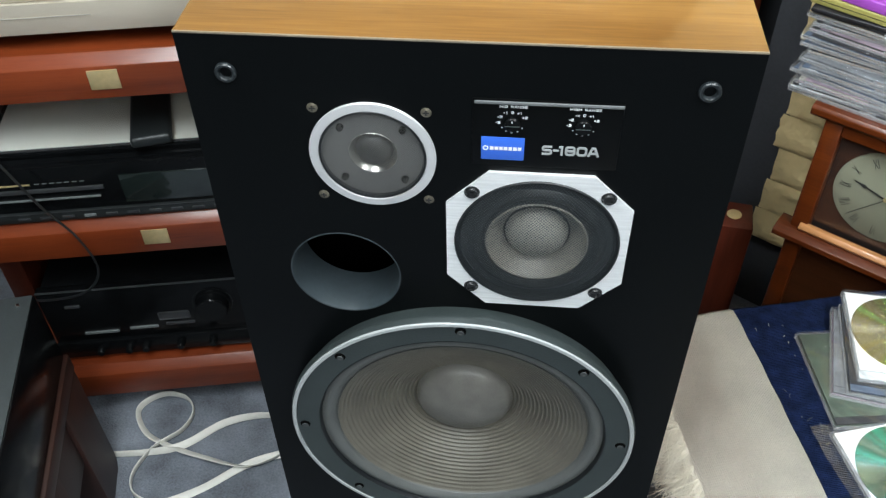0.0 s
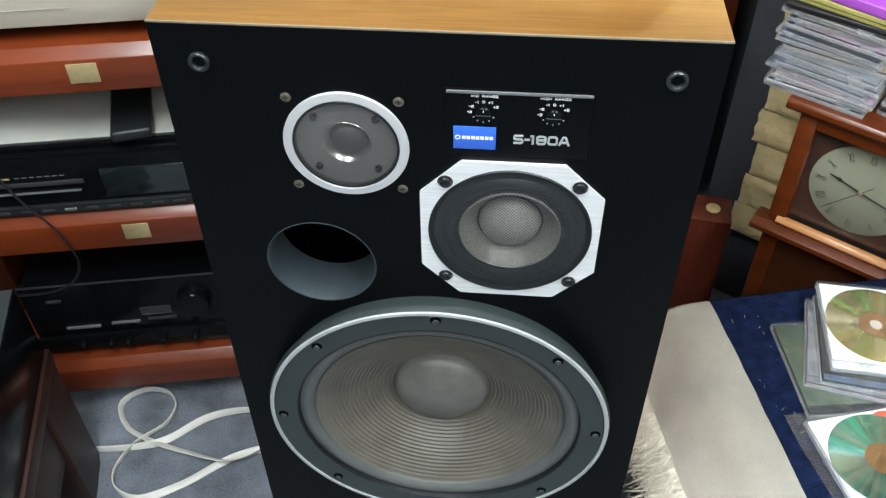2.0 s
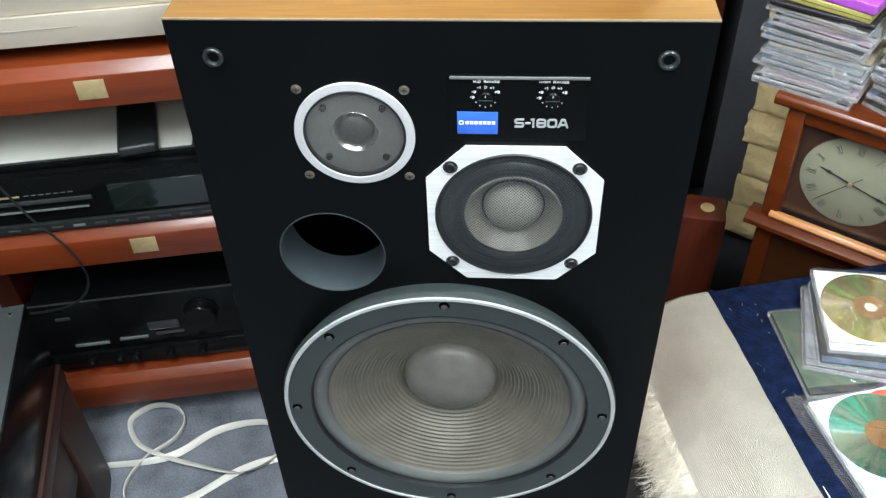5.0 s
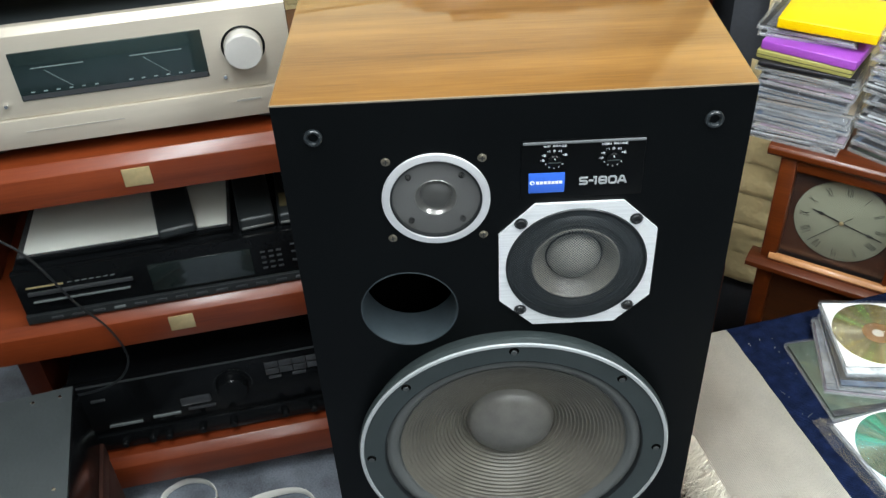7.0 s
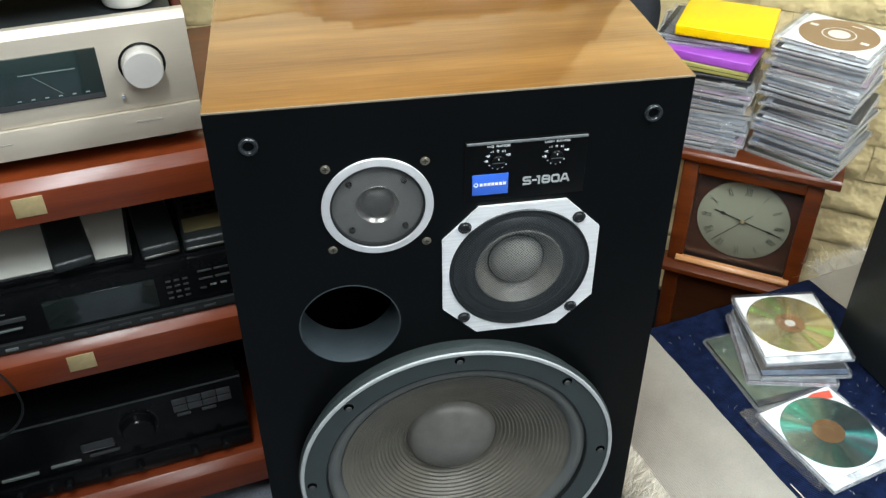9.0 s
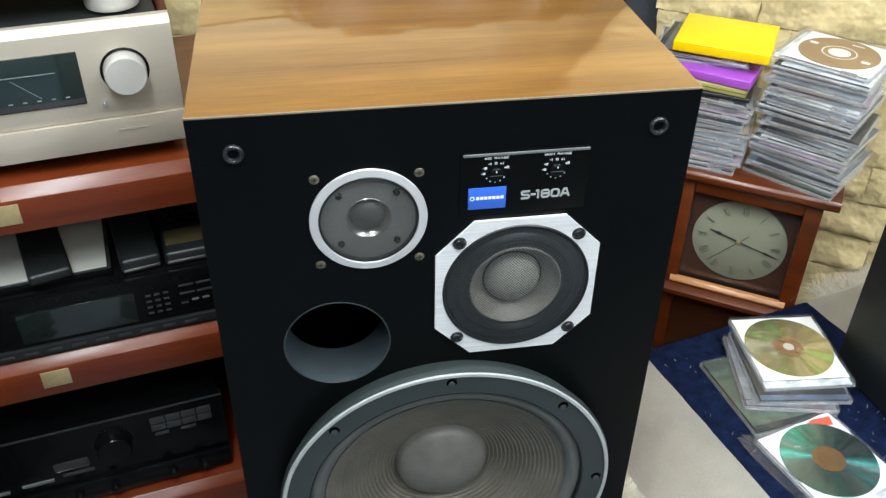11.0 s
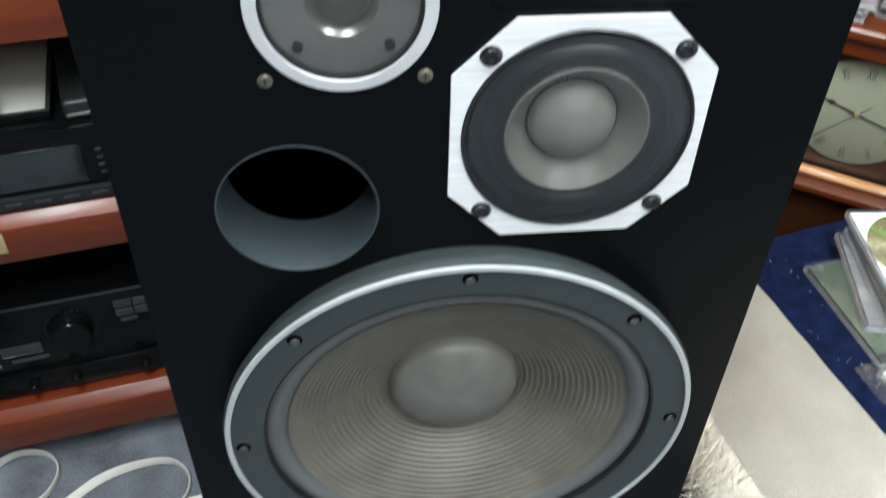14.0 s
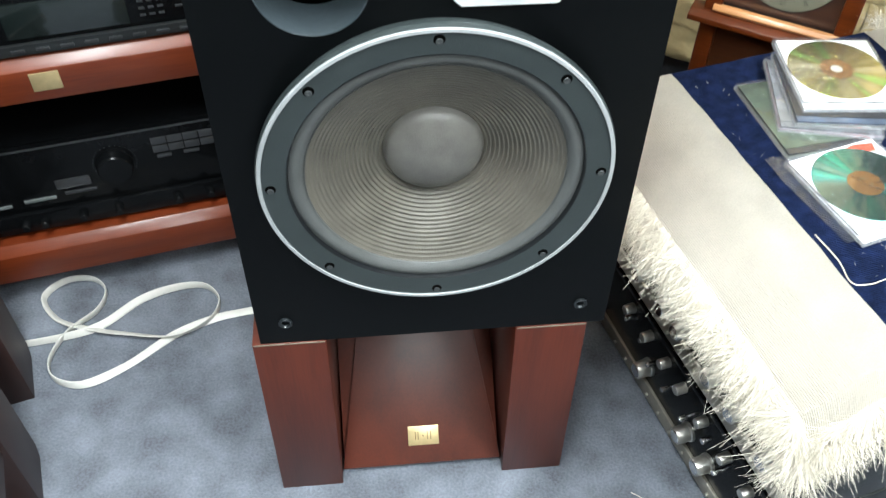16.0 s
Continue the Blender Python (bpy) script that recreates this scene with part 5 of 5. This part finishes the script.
# ---- pendulum clock ----
CLK = pose(0.559, 0.456, 0, 0, 0, -33.5)
ck = thing("pendulum_clock", "reddish wooden clock case with cream dial behind glass", "clock", CLK)
HW = 0.110
part("cornice", prism([(-0.006, 0.663), (-0.010, 0.668), (-0.010, 0.676), (-0.006, 0.681), (0.15, 0.681), (0.15, 0.663)], "X", -0.131, 0.131, bev=0.001), CLOCK_WOOD, ck)
for sx in (-1, 1):
    xa, xb = sorted((sx * HW, sx * (HW - 0.026)))
    part("stile", box(xa, xb, 0.0, 0.022, 0.0, 0.6625, 0.003), CLOCK_WOOD, ck)
    xa, xb = sorted((sx * HW, sx * (HW - 0.012)))
    part("side_panel", box(xa, xb, 0.0225, 0.148, 0.0, 0.6625, 0.001), CLOCK_WOOD, ck)
part("top_rail", box(-HW + 0.0262, HW - 0.0262, 0.001, 0.021, 0.640, 0.6625, 0.002), CLOCK_WOOD, ck)
part("middle_rail", prism([(-0.010, 0.442), (-0.020, 0.447), (-0.020, 0.456), (-0.006, 0.462), (0.02, 0.462), (0.02, 0.442)], "X", -0.128, 0.128, bev=0.001), CLOCK_WOOD, ck)
part("light_bead", prism([(-0.006, 0.4625), (-0.009, 0.468), (-0.004, 0.474), (0.004, 0.474), (0.004, 0.4625)], "X", -0.095, 0.095, bev=0.001), PINE, ck, "lighter wooden bead")
part("bottom_rail", box(-HW + 0.0262, HW - 0.0262, 0.001, 0.021, 0.0, 0.06, 0.002), CLOCK_WOOD, ck)
part("dial_board", box(-HW + 0.0125, HW - 0.0125, 0.030, 0.036, 0.4625, 0.662, 0), CLOCK_DARK, ck, "dark wooden board round the dial")
part("back_panel", box(-HW, HW, 0.1485, 0.156, 0.0, 0.6625, 0.001), CLOCK_DARK, ck)
part("lower_back", box(-HW + 0.0125, HW - 0.0125, 0.10, 0.106, 0.0, 0.44, 0), CLOCK_DARK, ck)
dl = part("dial", lathe([(0.0755, 0.0295), (0.0755, 0.0268), (0.0742, 0.026), (0, 0.026)], 80, 0.0, 0.5515), DIAL, ck, "cream round dial")
for i, roman in enumerate(("XII", "I", "II", "III", "IIII", "V", "VI", "VII", "VIII", "IX", "X", "XI")):
    a = math.pi / 2 - i * math.pi / 6
    o = stroke_word("numeral", roman, 0, 0, 0.0054, 0.0160, 0.0009, 0, NUMERAL, dl, 0.12)
    o.matrix_basis = pose(0.059 * math.cos(a), 0.0254, 0.5515 + 0.059 * math.sin(a), 0, 90 - math.degrees(a), 0)
for nm, deg, tail, ln, wd, yy in (("minute_hand", -13, 0.012, 0.067, 0.0008, 0.0235), ("hour_hand", 166, 0.010, 0.050, 0.0011, 0.0242), ("second_hand", 228, 0.022, 0.066, 0.0005, 0.0228)):
    fat = wd * 3.4 if wd > 0.0006 else wd
    b = prism([(-wd, -tail), (wd, -tail), (wd, ln * 0.60), (fat, ln * 0.68), (wd * 1.2, ln * 0.80), (wd * 0.8, ln), (-wd * 0.8, ln), (-wd * 1.2, ln * 0.80), (-fat, ln * 0.68), (-wd, ln * 0.60)], "Y", -0.0003, 0.0003)
    o = part(nm, b, NUMERAL, ck)
    o.matrix_basis = pose(0, yy, 0.5525, 0, 90 - deg, 0)
part("centre_cap", lathe([(0.0035, 0.0232), (0.003, 0.0215), (0, 0.0212)], 20, 0, 0.5525), GOLD, ck)
gp = part("glass", box(-HW + 0.0265, HW - 0.0265, 0.0105, 0.0125, 0.4628, 0.6398, 0), PANE, ck)
gp.visible_shadow = False
part("lower_panel", box(-HW + 0.0262, HW - 0.0262, 0.012, 0.020, 0.0605, 0.4415, 0.001), CLOCK_DARK, ck, "dark wooden lower panel")

# stacks of cases on the clock
SG = "disc cases stacked on the clock"
z = 0.6815
kinds = ["clear disc case in a tall stack on the clock", "scuffed clear disc case stacked on the clock"]
for i in range(12):
    # Darker card mix: the loudspeaker's shadow on these cases put into their colour.
    cm = CARDS[rnd.choice((0, 1, 1, 2, 2, 5, 3))]
    jewel_case(CLK @ pose(-0.100 + rnd.uniform(-0.006, 0.006), 0.062 + rnd.uniform(-0.007, 0.007), z, 0, 0, rnd.uniform(-5, 5)), cm, kinds[i % 2], SG, cm)
    z += 0.0105


def plain_case(name, m, material, h, label, w=0.14, d=0.125):
    c = thing(name, label, "CD case", m, SG)
    part("cover", box(-w / 2, w / 2, -d / 2, d / 2, 0, h, 0.0022, seg=3), material, c)
    if material in (OLIVE, CARDS[2]):
        part("opening_line", box(-w / 2 - 0.0003, w / 2 + 0.0003, -d / 2 - 0.0003, -d / 2 + 0.003, h * 0.47, h * 0.53, 0), CARDS[2], c)
    return c


plain_case("slim_case", CLK @ pose(-0.104, 0.060, z, 0, 0, 2), CARDS[2], 0.007, "thin black disc case in a stack")
z += 0.0073
plain_case("plastic_case", CLK @ pose(-0.106, 0.064, z, 0, 0, -3), OLIVE, 0.0135, "olive green plastic disc case in a stack")
z += 0.0138
plain_case("plastic_case", CLK @ pose(-0.100, 0.064, z, 0, 0, -5), PURPLE, 0.0145, "purple plastic disc case in a stack")
z += 0.0148
jewel_case(CLK @ pose(-0.122, 0.088, z, 0, 0, 6), CARDS[0], kinds[0], SG, CARDS[0])
z += 0.0105
jewel_case(CLK @ pose(-0.116, 0.080, z, 0, 0, -2), CARDS[0], kinds[1], SG, CARDS[1])
z += 0.0105
plain_case("plastic_case", CLK @ pose(-0.090, 0.074, z, 0, 0, 1), YELLOW, 0.0165, "bright yellow plastic disc case topping a stack")

z = 0.6815
for i in range(19):
    cm = CARDS[rnd.choice((0, 0, 1, 1, 2, 3, 5, 4, 2))]
    last = i == 18
    tw_ = rnd.uniform(-4, 4) - 15 + (2 if i > 7 else 0)
    c = jewel_case(CLK @ pose(0.062 + rnd.uniform(-0.006, 0.006) + (0.003 if i > 7 else 0.004), 0.064 + rnd.uniform(-0.007, 0.007) + 0.0006 * max(0, i - 6), z, 0, 0, tw_), cm,
                   "clear disc case with a brown printed disc topping a stack" if last else kinds[i % 2], SG, WHITE_CARD if last else cm)
    if last:
        d = part("disc", lathe([(0.0075, 0), (0.057, 0), (0.057, 0.0008), (0.0075, 0.0008), (0.0075, 0)], 64, axis="Z"), BROWN_PRINT, c, "brown printed disc")
        d.matrix_basis = pose(0.005, 0, 0.0076)
        part("hub_ring", lathe([(0, 0.0010), (0.016, 0.0010)], 40, axis="Z"), CREAM_PRINT, d)
        part("print_ring", lathe([(0.023, 0.0010), (0.025, 0.0010)], 48, axis="Z"), CREAM_PRINT, d)
        for x0, x1, y0, y1 in ((-0.049, -0.037, 0.010, 0.018), (0.036, 0.048, -0.016, -0.008), (0.004, 0.022, 0.040, 0.043)):
            part("print_bar", box(x0, x1, y0, y1, 0.0009, 0.0011, 0), CREAM_PRINT, d)
    z += 0.0105

# carved wooden cabinet standing at the back wall
hc = thing("tall_wooden_cabinet", "tall red-brown wooden cabinet with a stepped top", "cabinet", pose(0.02, 1.02, 0))
part("case", box(-0.17, 0.33, 0.0, 0.13, 0, 1.425, 0.003), MAHOGANY_UP, hc)
part("crest", box(-0.10, 0.06, 0.0, 0.125, 1.4255, 1.505, 0.004), MAHOGANY_UP, hc)
part("crest_step", box(0.061, 0.24, 0.0, 0.12, 1.4255, 1.465, 0.004), MAHOGANY_UP, hc)
part("side_wing", box(0.331, 0.46, 0.0, 0.12, 0, 1.392, 0.003), MAHOGANY_UP, hc)
part("shoulder", box(-0.21, -0.171, 0.0, 0.12, 0, 1.38, 0.003), MAHOGANY_UP, hc)


# ---- stone panels ----
def stone_mesh(w, h, seed):
    rnd = random.Random(seed)
    bm = bmesh.new()
    nx, nz = 9, 5
    g = []
    for i in range(nx + 1):
        row = []
        for j in range(nz + 1):
            x, zz = w * i / nx, h * j / nz
            edge = i in (0, nx) or j in (0, nz)
            y = -0.0065 - 0.004 * noise.noise((x * 30 + seed, zz * 40, seed)) if edge else -0.009 - 0.010 * noise.noise((x * 15 + seed * 7, zz * 26, seed)) - 0.004 * noise.noise((x * 50 + seed, zz * 60, seed))
            jx = 0 if edge else rnd.uniform(-0.2, 0.2) * w / nx
            jz = 0 if edge else rnd.uniform(-0.2, 0.2) * h / nz
            if i == 0:
                jx = 0.006 * noise.noise((seed, zz * 60, 3.1))
            row.append(bm.verts.new((x + jx, y, zz + jz)))
        g.append(row)
    for i in range(nx):
        for j in range(nz):
            bm.faces.new((g[i][j], g[i + 1][j], g[i + 1][j + 1], g[i][j + 1]))
    for f in bm.faces:
        f.smooth = False
    me = bpy.data.meshes.new("stone")
    bmesh.ops.recalc_face_normals(bm, faces=bm.faces)
    for f in bm.faces:
        if f.normal.y > 0:
            f.normal_flip()
        f.smooth = True
    bm.to_mesh(me)
    bm.free()
    me.set_sharp_from_angle(angle=radians(70))
    me.materials.append(STONE)
    return me


STONES = {w: [stone_mesh(w, 0.0705, 10 * k + int(w * 100)) for k in range(4)] for w in (0.11, 0.17, 0.225)}


def stone_panel(name, m, width, z0, rows, ragged):
    p = thing(name, "cream faux-stone wall panel with rough blocks", "wall panel", m, kind="structure")
    part("backing", box(0.02, width, 0.0, 0.011, z0, z0 + rows * 0.072, 0), JOINT, p)
    rnd = random.Random(9)
    for r in range(rows):
        x = rnd.uniform(0.0, 0.022) if ragged else 0.0
        if r % 2:
            x += 0.006
        while x < width - 0.06:
            w = rnd.choice((0.11, 0.17, 0.225))
            if x + w > width + 0.1:
                break
            o = new("stone", rnd.choice(STONES[w]))
            o.parent = p
            o.matrix_basis = pose(x, -0.0005, z0 + r * 0.072 + 0.0008)
            x += w + 0.0015
    return p


stone_panel("wall_panel_corner", pose(0.497, 0.80, 0, 0, 0, STONE_TURN), 1.52, 0.19, 25, True)
stone_panel("wall_panel_back", pose(-0.95, WALL_Y - 0.013, 0), 0.76, 0.55, 11, False)
